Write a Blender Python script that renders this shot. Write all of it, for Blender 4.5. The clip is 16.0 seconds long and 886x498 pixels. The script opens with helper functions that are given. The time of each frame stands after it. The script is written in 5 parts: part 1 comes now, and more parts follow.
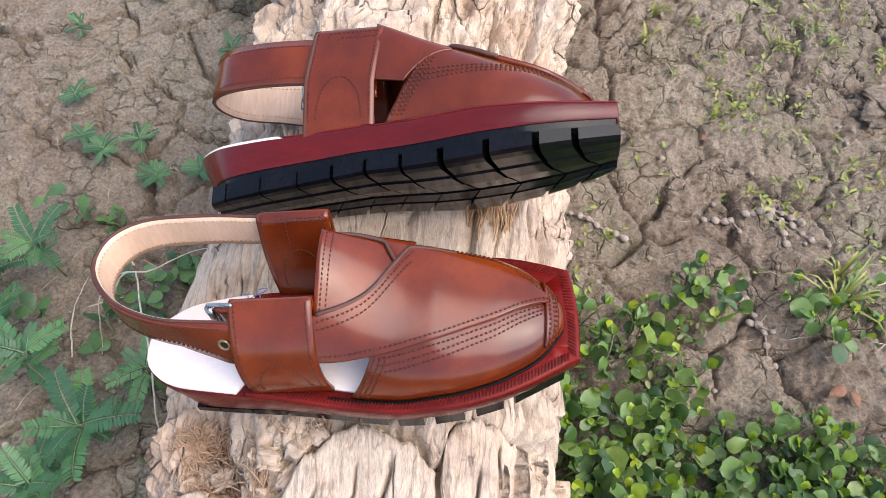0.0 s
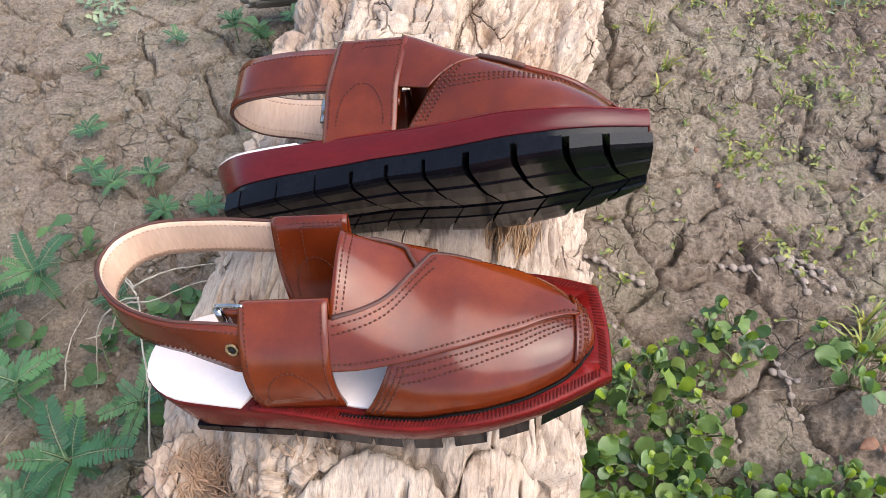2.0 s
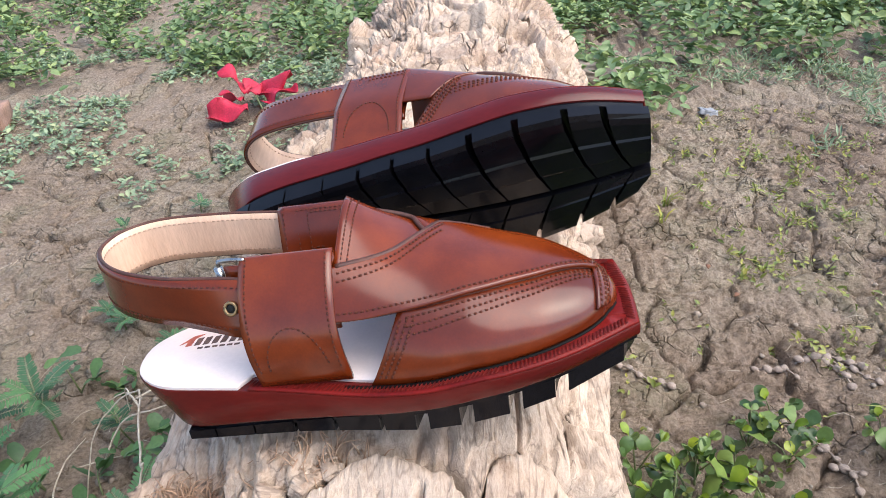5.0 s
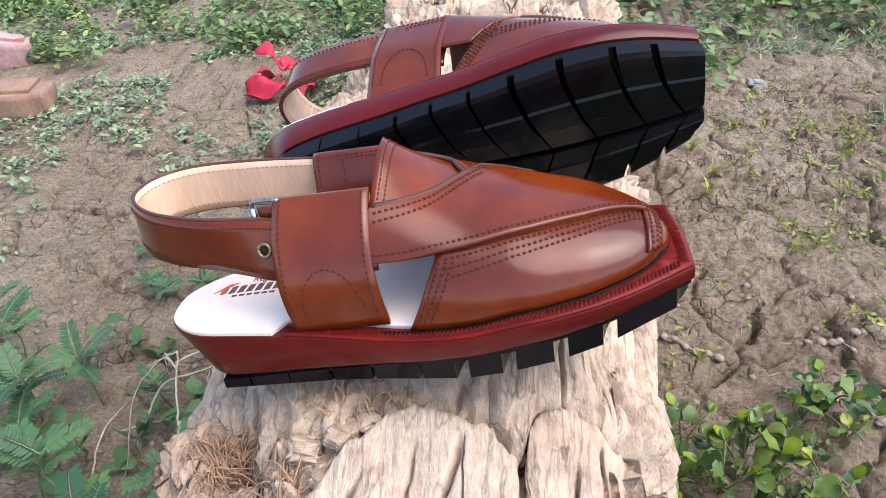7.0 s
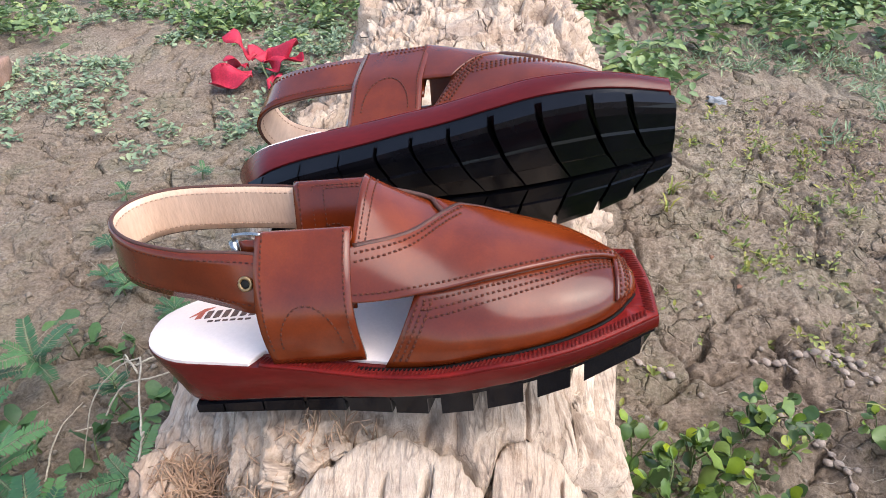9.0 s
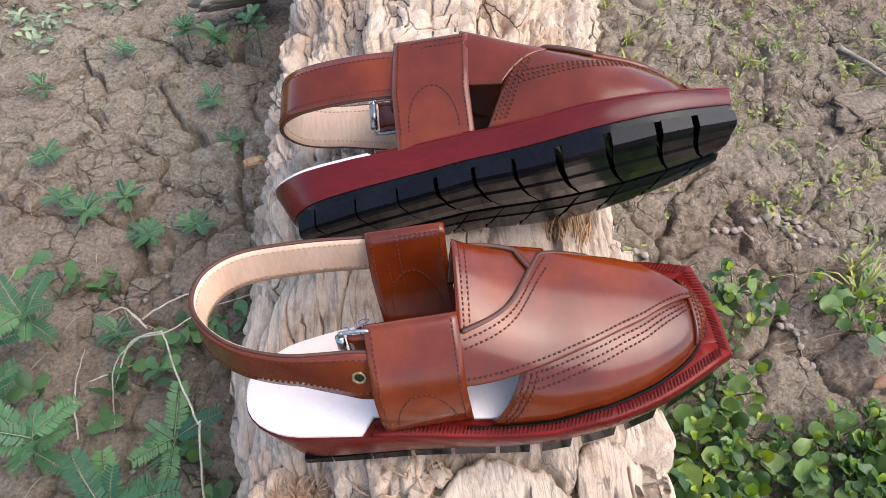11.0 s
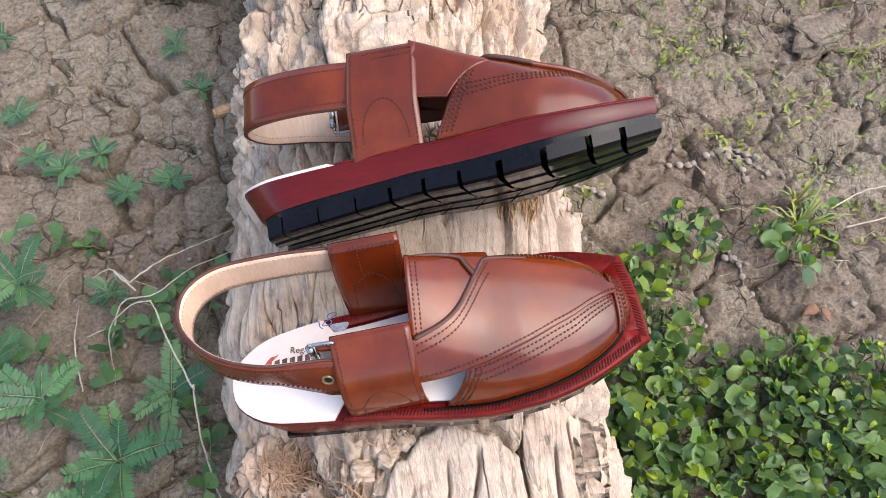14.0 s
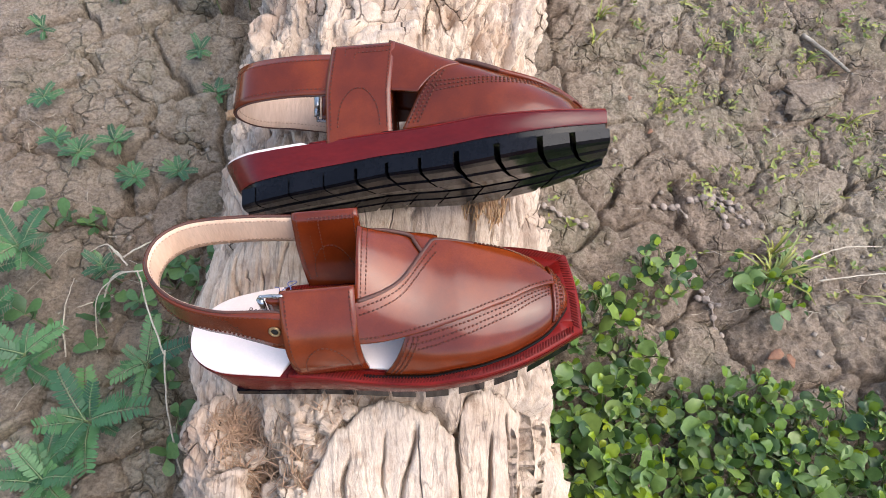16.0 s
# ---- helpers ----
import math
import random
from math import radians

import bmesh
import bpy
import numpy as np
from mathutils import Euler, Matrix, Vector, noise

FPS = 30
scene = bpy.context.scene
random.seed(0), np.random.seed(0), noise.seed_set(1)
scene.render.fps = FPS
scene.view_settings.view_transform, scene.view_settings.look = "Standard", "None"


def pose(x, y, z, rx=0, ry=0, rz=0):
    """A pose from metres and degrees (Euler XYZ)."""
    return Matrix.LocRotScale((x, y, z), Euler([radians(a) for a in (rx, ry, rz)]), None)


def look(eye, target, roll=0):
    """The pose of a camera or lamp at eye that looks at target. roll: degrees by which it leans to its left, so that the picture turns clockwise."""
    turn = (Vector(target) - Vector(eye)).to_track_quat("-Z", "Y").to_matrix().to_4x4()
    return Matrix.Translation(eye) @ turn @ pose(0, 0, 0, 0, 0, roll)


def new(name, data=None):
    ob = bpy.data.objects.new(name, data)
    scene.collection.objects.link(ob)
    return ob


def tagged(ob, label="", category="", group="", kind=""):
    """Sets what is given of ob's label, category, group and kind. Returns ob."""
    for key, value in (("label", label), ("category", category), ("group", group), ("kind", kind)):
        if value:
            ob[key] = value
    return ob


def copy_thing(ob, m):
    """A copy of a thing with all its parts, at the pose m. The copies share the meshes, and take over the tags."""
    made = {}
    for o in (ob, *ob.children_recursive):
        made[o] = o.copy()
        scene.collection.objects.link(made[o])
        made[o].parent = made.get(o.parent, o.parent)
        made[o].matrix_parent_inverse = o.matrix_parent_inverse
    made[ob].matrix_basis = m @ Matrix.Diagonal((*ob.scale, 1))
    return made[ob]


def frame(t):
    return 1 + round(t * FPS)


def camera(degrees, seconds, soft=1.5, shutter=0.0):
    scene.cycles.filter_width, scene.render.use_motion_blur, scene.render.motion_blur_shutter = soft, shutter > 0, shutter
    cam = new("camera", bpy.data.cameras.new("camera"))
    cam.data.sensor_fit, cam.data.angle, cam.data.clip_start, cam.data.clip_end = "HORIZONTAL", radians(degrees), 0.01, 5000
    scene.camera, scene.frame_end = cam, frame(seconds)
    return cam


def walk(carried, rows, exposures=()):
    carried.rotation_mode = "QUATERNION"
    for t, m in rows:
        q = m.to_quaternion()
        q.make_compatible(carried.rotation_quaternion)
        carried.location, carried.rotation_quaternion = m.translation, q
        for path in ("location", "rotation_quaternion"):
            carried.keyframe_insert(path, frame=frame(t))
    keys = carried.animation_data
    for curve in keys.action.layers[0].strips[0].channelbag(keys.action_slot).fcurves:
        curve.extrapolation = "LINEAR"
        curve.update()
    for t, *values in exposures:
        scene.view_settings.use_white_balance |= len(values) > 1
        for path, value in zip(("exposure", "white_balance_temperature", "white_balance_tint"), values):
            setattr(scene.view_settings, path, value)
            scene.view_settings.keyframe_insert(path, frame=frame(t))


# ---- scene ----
cam = camera(64.8, 16.0, soft=0.7)
METRES, EYE, TILT, LEAN, TURN = 0.756, 0.706, -58.0, 0.0, 0.0
ROWS = [
    (0.0, 0.0, 0.0, 0.0, 0.0, 0.0, -0.0),
    (0.5, -0.0041, -0.0005, -0.0043, -0.11, 0.12, -0.66),
    (1.0, -0.0106, 0.0028, -0.0156, -0.39, 1.17, -1.81),
    (1.5, -0.0108, 0.0062, -0.0207, -0.28, 2.36, -0.63),
    (2.0, -0.0167, 0.0294, -0.0463, -0.04, 5.78, -1.3),
    (2.5, -0.0198, 0.0517, -0.0974, 1.49, 11.44, 0.02),
    (3.0, -0.0209, 0.077, -0.14, 1.63, 16.08, 1.7),
    (5.5, -0.0092, 0.0938, -0.2356, 2.45, 25.72, 0.96),
    (6.0, -0.0133, 0.1068, -0.2379, 3.29, 25.66, 1.0),
    (6.5, -0.0039, 0.1313, -0.2484, 4.97, 24.88, 0.21),
    (7.0, -0.0145, 0.1254, -0.2484, 4.88, 24.39, -0.31),
    (7.5, -0.0296, 0.1101, -0.2439, 3.02, 25.03, -1.64),
    (8.0, -0.023, 0.1091, -0.2385, 1.75, 22.65, -1.02),
    (8.5, -0.0203, 0.0962, -0.2247, 0.77, 23.55, -1.18),
    (9.0, -0.0272, 0.098, -0.223, 0.65, 23.4, -1.08),
    (11.5, -0.196, 0.0499, 0.007, -10.71, 1.84, 8.59),
    (12.0, -0.2279, 0.0692, 0.013, -14.6, 1.53, 11.46),
    (12.5, -0.1819, 0.0379, 0.0449, -12.33, 1.65, 12.5),
    (13.0, -0.1536, 0.0075, 0.0597, -9.34, -2.2, 11.3),
    (13.5, -0.1395, -0.0023, 0.0578, -8.61, -2.98, 10.82),
    (14.0, -0.1233, -0.0178, 0.0642, -7.51, -5.18, 7.44),
    (14.5, -0.0863, -0.0172, 0.0301, -6.87, -4.68, 3.38),
    (15.0, -0.0787, -0.0206, 0.0062, -5.85, -3.03, 1.82),
    (15.5, -0.0807, -0.0667, 0.0094, -5.69, -0.61, 2.03),
    (16.0, -0.0775, -0.0715, 0.0024, -5.73, -0.89, 1.74),
]
walk(cam, [(t, pose(0, 0, EYE, TILT, LEAN, TURN) @ pose(METRES * x, METRES * y, METRES * z, 90 + pitch, roll, yaw)) for t, x, y, z, yaw, pitch, roll in ROWS])
scene.view_settings.exposure = 1.55

# ---- light ----
world = bpy.data.worlds.new("sky")
scene.world = world
world.use_nodes = True
wn = world.node_tree
sky = wn.nodes.new("ShaderNodeTexSky")
sky.sky_type = "NISHITA"
sky.sun_disc = False
SUN_ELEV, SUN_AZ = 58.0, 108.0          # azimuth clockwise from +y
sky.sun_elevation, sky.sun_rotation = radians(SUN_ELEV), radians(SUN_AZ)
sky.air_density, sky.dust_density = 1.0, 2.0
wn.links.new(sky.outputs[0], wn.nodes["Background"].inputs[0])
wn.nodes["Background"].inputs[1].default_value = 0.15
sun = new("sun", bpy.data.lights.new("sun", "SUN"))
sun.data.energy, sun.data.angle, sun.data.color = 1.25, radians(64), (1.0, 0.95, 0.88)
sd = Vector((math.sin(radians(SUN_AZ)) * math.cos(radians(SUN_ELEV)), math.cos(radians(SUN_AZ)) * math.cos(radians(SUN_ELEV)), math.sin(radians(SUN_ELEV))))
sun.matrix_world = look(sd * 5, (0, 0, 0))


# ---- materials ----
def mat(name):
    m = bpy.data.materials.new(name)
    m.use_nodes = True
    nt = m.node_tree
    return m, nt, nt.nodes["Principled BSDF"]


def node(nt, kind, **kw):
    n = nt.nodes.new(kind)
    for k, v in kw.items():
        n.inputs[k].default_value = v
    return n


def coords(nt, scale=(1, 1, 1)):
    tc, mp = nt.nodes.new("ShaderNodeTexCoord"), nt.nodes.new("ShaderNodeMapping")
    mp.inputs["Scale"].default_value = scale
    nt.links.new(tc.outputs["Object"], mp.inputs["Vector"])
    return mp.outputs[0]


def noise_tex(nt, vec, scale, detail=4, rough=0.55):
    n = node(nt, "ShaderNodeTexNoise", Scale=scale, Detail=detail, Roughness=rough)
    nt.links.new(vec, n.inputs["Vector"])
    return n.outputs["Fac"]


def ramp(nt, fac, stops):
    r = nt.nodes.new("ShaderNodeValToRGB")
    while len(r.color_ramp.elements) < len(stops):
        r.color_ramp.elements.new(0.5)
    for e, (p, c) in zip(r.color_ramp.elements, stops):
        e.position, e.color = p, (*c, 1)
    nt.links.new(fac, r.inputs[0])
    return r.outputs[0]


def mix(nt, fac, a, b, mode="MIX"):
    m = nt.nodes.new("ShaderNodeMix")
    m.data_type, m.blend_type = "RGBA", mode
    if isinstance(fac, (int, float)):
        m.inputs[0].default_value = fac
    else:
        nt.links.new(fac, m.inputs[0])
    for s, i in ((a, 6), (b, 7)):
        if isinstance(s, tuple):
            m.inputs[i].default_value = (*s, 1)
        else:
            nt.links.new(s, m.inputs[i])
    return m.outputs[2]


def bump(nt, bsdf, height, strength, dist):
    b = node(nt, "ShaderNodeBump", Strength=strength, Distance=dist)
    nt.links.new(height, b.inputs["Height"])
    nt.links.new(b.outputs[0], bsdf.inputs["Normal"])


def range_to(nt, fac, lo, hi):
    r = node(nt, "ShaderNodeMapRange")
    r.inputs["To Min"].default_value, r.inputs["To Max"].default_value = lo, hi
    nt.links.new(fac, r.inputs["Value"])
    return r.outputs[0]


def surface(name, stops, scale=40, rough=(0.5, 0.7), bump_scale=300, bump_dist=0.0004, fine=0.35, stretch=(1, 1, 1), coat=0.0, spec=0.5, metal=0.0, bs=0.6, coat_rough=0.15):
    """A surface with large patches, fine grain, uneven gloss and relief."""
    m, nt, b = mat(name)
    v = coords(nt, stretch)
    big, small = noise_tex(nt, v, scale, 5), noise_tex(nt, v, bump_scale, 3, 0.6)
    col = ramp(nt, big, stops)
    grain = ramp(nt, small, [(0.3, (1 - fine,) * 3), (0.7, (1, 1, 1))])
    nt.links.new(mix(nt, 1.0, col, grain, "MULTIPLY"), b.inputs["Base Color"])
    nt.links.new(range_to(nt, big, *rough), b.inputs["Roughness"])
    b.inputs["Coat Weight"].default_value, b.inputs["Specular IOR Level"].default_value = coat, spec
    b.inputs["Coat Roughness"].default_value = coat_rough
    b.inputs["Metallic"].default_value = metal
    bump(nt, b, small, bs, bump_dist)
    return m


LEATHER = surface("polished brown leather", [(0.3, (0.078, 0.0110, 0.0026)), (0.5, (0.122, 0.0180, 0.0034)), (0.72, (0.185, 0.032, 0.0055))], 22, (0.12, 0.21), 900, 0.0001, 0.15, coat=0.0, spec=0.43, bs=0.2)
LEATHER_EDGE = surface("dark cut leather edge", [(0.3, (0.05, 0.014, 0.008)), (0.7, (0.1, 0.03, 0.014))], 60, (0.5, 0.7), 700)
LINING = surface("tan lining leather", [(0.3, (0.54, 0.35, 0.235)), (0.7, (0.70, 0.48, 0.34))], 40, (0.5, 0.65), 420, 0.0006, 0.14, stretch=(1, 1, 0.25), bs=0.8)
INSOLE = surface("pale insole leather", [(0.3, (0.67, 0.55, 0.50)), (0.7, (0.78, 0.66, 0.60))], 18, (0.5, 0.65), 600, 0.0002, 0.06)
MIDSOLE = surface("red lacquered midsole", [(0.3, (0.050, 0.0030, 0.0028)), (0.7, (0.115, 0.0062, 0.0048))], 30, (0.16, 0.28), 500, 0.0002, 0.18, stretch=(0.3, 1, 1), coat=0.0, spec=0.30)
CORD = surface("red waxed cord", [(0.3, (0.075, 0.004, 0.003)), (0.7, (0.13, 0.009, 0.006))], 300, (0.6, 0.75), spec=0.12)
WELT = surface("red stitched welt", [(0.3, (0.10, 0.004, 0.003)), (0.7, (0.19, 0.008, 0.005))], 40, (0.3, 0.45), 500, 0.0002, 0.3, spec=0.18)
RUBBER = surface("glossy black tyre rubber", [(0.3, (0.003, 0.003, 0.004)), (0.7, (0.007, 0.007, 0.009))], 35, (0.08, 0.20), 240, 0.0002, 0.3, spec=0.17, bs=0.2)
PIPING = surface("black piping cord", [(0.3, (0.003, 0.003, 0.003)), (0.7, (0.007, 0.006, 0.006))], 60, (0.5, 0.6), spec=0.08)
THREAD = surface("brown waxed thread", [(0.3, (0.060, 0.013, 0.006)), (0.7, (0.105, 0.026, 0.012))], 200, (0.6, 0.8), spec=0.2)
THREAD_PALE = surface("pale thread", [(0.3, (0.42, 0.25, 0.16)), (0.7, (0.6, 0.40, 0.28))], 200, (0.6, 0.8))
STEEL = surface("nickel plated steel", [(0.3, (0.32, 0.32, 0.32)), (0.7, (0.5, 0.49, 0.47))], 90, (0.2, 0.35), 600, metal=1.0)
BRASS = surface("aged brass", [(0.3, (0.30, 0.2, 0.1)), (0.7, (0.45, 0.3, 0.15))], 200, (0.3, 0.45), 600, metal=0.8)
# near-black colour in place of the shade in the eyelet's opening
DARK = surface("black hole", [(0.3, (0.005, 0.004, 0.003)), (0.7, (0.008, 0.006, 0.004))], 60, (0.8, 0.9))
INK = surface("blue pen ink", [(0.3, (0.12, 0.14, 0.34)), (0.7, (0.2, 0.22, 0.42))], 300, (0.6, 0.8))
SMEAR = surface("grey ink smear", [(0.3, (0.26, 0.25, 0.30)), (0.7, (0.45, 0.42, 0.46))], 220, (0.6, 0.8))
STAMP = surface("dark stamped print", [(0.3, (0.06, 0.03, 0.025)), (0.7, (0.15, 0.07, 0.05))], 300, (0.6, 0.8))
STAMP_RED = surface("red stamped print", [(0.3, (0.35, 0.06, 0.03)), (0.7, (0.5, 0.12, 0.07))], 300, (0.6, 0.8))
TWIG = surface("dry pale stem", [(0.3, (0.42, 0.34, 0.25)), (0.7, (0.62, 0.54, 0.42))], 120, (0.7, 0.9), 500)
FIBRE = surface("reddish dry root fibre", [(0.3, (0.32, 0.185, 0.11)), (0.7, (0.52, 0.34, 0.22))], 60, (0.8, 0.95))
SPLINTER = surface("fresh orange splintered wood", [(0.3, (0.42, 0.22, 0.10)), (0.7, (0.62, 0.40, 0.22))], 120, (0.7, 0.9), 500, stretch=(1, 0.2, 1))
POD = surface("grey acacia pod", [(0.3, (0.22, 0.165, 0.13)), (0.7, (0.39, 0.315, 0.255))], 160, (0.7, 0.9), 700, 0.0006)
PETAL = surface("crimson cloth petal", [(0.3, (0.42, 0.008, 0.03)), (0.7, (0.62, 0.02, 0.06))], 40, (0.5, 0.7), 300)
BARK = surface("grey weathered bark", [(0.3, (0.20, 0.16, 0.12)), (0.7, (0.38, 0.33, 0.27))], 30, (0.8, 0.95), 200, 0.002, 0.4, stretch=(0.3, 2, 2))
BRICK = surface("worn red brick", [(0.3, (0.26, 0.15, 0.10)), (0.7, (0.36, 0.22, 0.16))], 30, (0.8, 0.95), 200, 0.001)
PAPER = surface("faded pink wrapper", [(0.3, (0.45, 0.22, 0.22)), (0.7, (0.6, 0.42, 0.4))], 40, (0.4, 0.6), 200)
PLASTIC = surface("crumpled white plastic", [(0.3, (0.24, 0.25, 0.26)), (0.7, (0.36, 0.36, 0.37))], 40, (0.3, 0.5), 200)
DRY_LEAF = surface("dry orange leaf", [(0.3, (0.15, 0.06, 0.03)), (0.7, (0.25, 0.115, 0.055))], 40, (0.6, 0.8), 300)
STONE = surface("grey brown clod", [(0.3, (0.24, 0.19, 0.145)), (0.7, (0.36, 0.30, 0.24))], 40, (0.85, 0.95), 200, 0.002, 0.35)


def leaf_mat(name, dark, light, island=False, rough=(0.42, 0.6)):
    m, nt, b = mat(name)
    v = coords(nt)
    if island:
        rnd = nt.nodes.new("ShaderNodeNewGeometry").outputs["Random Per Island"]
    else:
        rnd = nt.nodes.new("ShaderNodeObjectInfo").outputs["Random"]
    base = ramp(nt, rnd, [(0.0, dark), (0.7, light), (1.0, tuple(min(1, c * k) for c, k in zip(light, (1.4, 1.2, 1.0))))])
    n = noise_tex(nt, v, 180, 4)
    col = mix(nt, 1.0, base, ramp(nt, n, [(0.3, (0.72, 0.75, 0.72)), (0.7, (1, 1, 1))]), "MULTIPLY")
    nt.links.new(col, b.inputs["Base Color"])
    nt.links.new(range_to(nt, n, *rough), b.inputs["Roughness"])
    bump(nt, b, n, 0.4, 0.001)
    tr = nt.nodes.new("ShaderNodeBsdfTranslucent")
    nt.links.new(col, tr.inputs["Color"])
    mx = node(nt, "ShaderNodeMixShader", Fac=0.22)
    nt.links.new(b.outputs[0], mx.inputs[1])
    nt.links.new(tr.outputs[0], mx.inputs[2])
    nt.links.new(mx.outputs[0], nt.nodes["Material Output"].inputs["Surface"])
    return m


LEAF_ROUND = leaf_mat("round weed leaf", (0.024, 0.064, 0.012), (0.13, 0.21, 0.050), rough=(0.32, 0.48))
LEAF_YOUNG = leaf_mat("young yellow green leaf", (0.10, 0.18, 0.010), (0.23, 0.31, 0.018), rough=(0.3, 0.45))
LEAF_BROAD = leaf_mat("broad dark leaf", (0.045, 0.10, 0.035), (0.09, 0.18, 0.06))
LEAF_FERN = leaf_mat("feathery leaf", (0.030, 0.095, 0.040), (0.080, 0.195, 0.070))
LEAF_MASS = leaf_mat("weed leaves", (0.075, 0.14, 0.05), (0.22, 0.31, 0.12), True)
LEAF_UNDER = leaf_mat("small weed leaf", (0.03, 0.065, 0.016), (0.15, 0.19, 0.055), True)
LEAF_SEED = leaf_mat("yellow green seedling", (0.13, 0.18, 0.04), (0.28, 0.30, 0.07), True)
LEAF_PALE = leaf_mat("dusty pale leaf", (0.17, 0.25, 0.14), (0.31, 0.39, 0.24), True)
RIB = surface("pale leaf rib", [(0.3, (0.20, 0.28, 0.12)), (0.7, (0.30, 0.36, 0.18))], 80, (0.5, 0.7))
STEM = surface("green stem", [(0.3, (0.10, 0.15, 0.05)), (0.7, (0.20, 0.20, 0.08))], 80, (0.5, 0.7))


def ground_material():
    m, nt, b = mat("cracked dry mud")
    v = coords(nt)
    big, mid, small = noise_tex(nt, v, 3.5, 5), noise_tex(nt, v, 30, 8, 0.72), noise_tex(nt, v, 210, 6, 0.75)
    c = ramp(nt, big, [(0.35, (0.275, 0.206, 0.152)), (0.5, (0.335, 0.263, 0.196)), (0.66, (0.38, 0.315, 0.236))])
    c = mix(nt, 1.0, c, ramp(nt, mid, [(0.3, (0.66, 0.63, 0.6)), (0.55, (0.95, 0.95, 0.95)), (0.75, (1.12, 1.1, 1.08))]), "MULTIPLY")
    c = mix(nt, 1.0, c, ramp(nt, small, [(0.32, (0.42, 0.40, 0.38)), (0.60, (1.14, 1.14, 1.14))]), "MULTIPLY")
    moss = ramp(nt, noise_tex(nt, v, 7, 5, 0.7), [(0.52, (0, 0, 0)), (0.72, (0.45, 0.45, 0.45))])
    c = mix(nt, moss, c, (0.15, 0.15, 0.075))
    warp = nt.nodes.new("ShaderNodeVectorMath")
    warp.operation = "MULTIPLY_ADD"
    wobble = node(nt, "ShaderNodeTexNoise", Scale=30, Detail=3)
    nt.links.new(v, wobble.inputs["Vector"])
    nt.links.new(wobble.outputs["Color"], warp.inputs[0])
    warp.inputs[1].default_value = (0.025, 0.025, 0.025)
    nt.links.new(v, warp.inputs[2])
    vor = node(nt, "ShaderNodeTexVoronoi", Scale=42)
    vor.feature = "DISTANCE_TO_EDGE"
    nt.links.new(warp.outputs[0], vor.inputs["Vector"])
    hair = ramp(nt, vor.outputs["Distance"], [(0.0, (0, 0, 0)), (0.07, (1, 1, 1))])
    where = ramp(nt, noise_tex(nt, v, 14, 3), [(0.48, (0, 0, 0)), (0.6, (0.6, 0.6, 0.6))])
    hair = mix(nt, where, (1, 1, 1), hair)
    # shade inside the hairline cracks is darkened into the mud colour
    c = mix(nt, 1.0, c, ramp(nt, hair, [(0.0, (0.45, 0.43, 0.41)), (0.8, (1, 1, 1))]), "MULTIPLY")
    nt.links.new(c, b.inputs["Base Color"])
    b.inputs["Roughness"].default_value, b.inputs["Specular IOR Level"].default_value = 0.93, 0.25
    h = mix(nt, 0.5, ramp(nt, mid, [(0, (0, 0, 0)), (1, (1, 1, 1))]), ramp(nt, small, [(0, (0, 0, 0)), (1, (1, 1, 1))]))
    h = mix(nt, 0.45, h, hair)
    bump(nt, b, h, 1.0, 0.021)
    return m


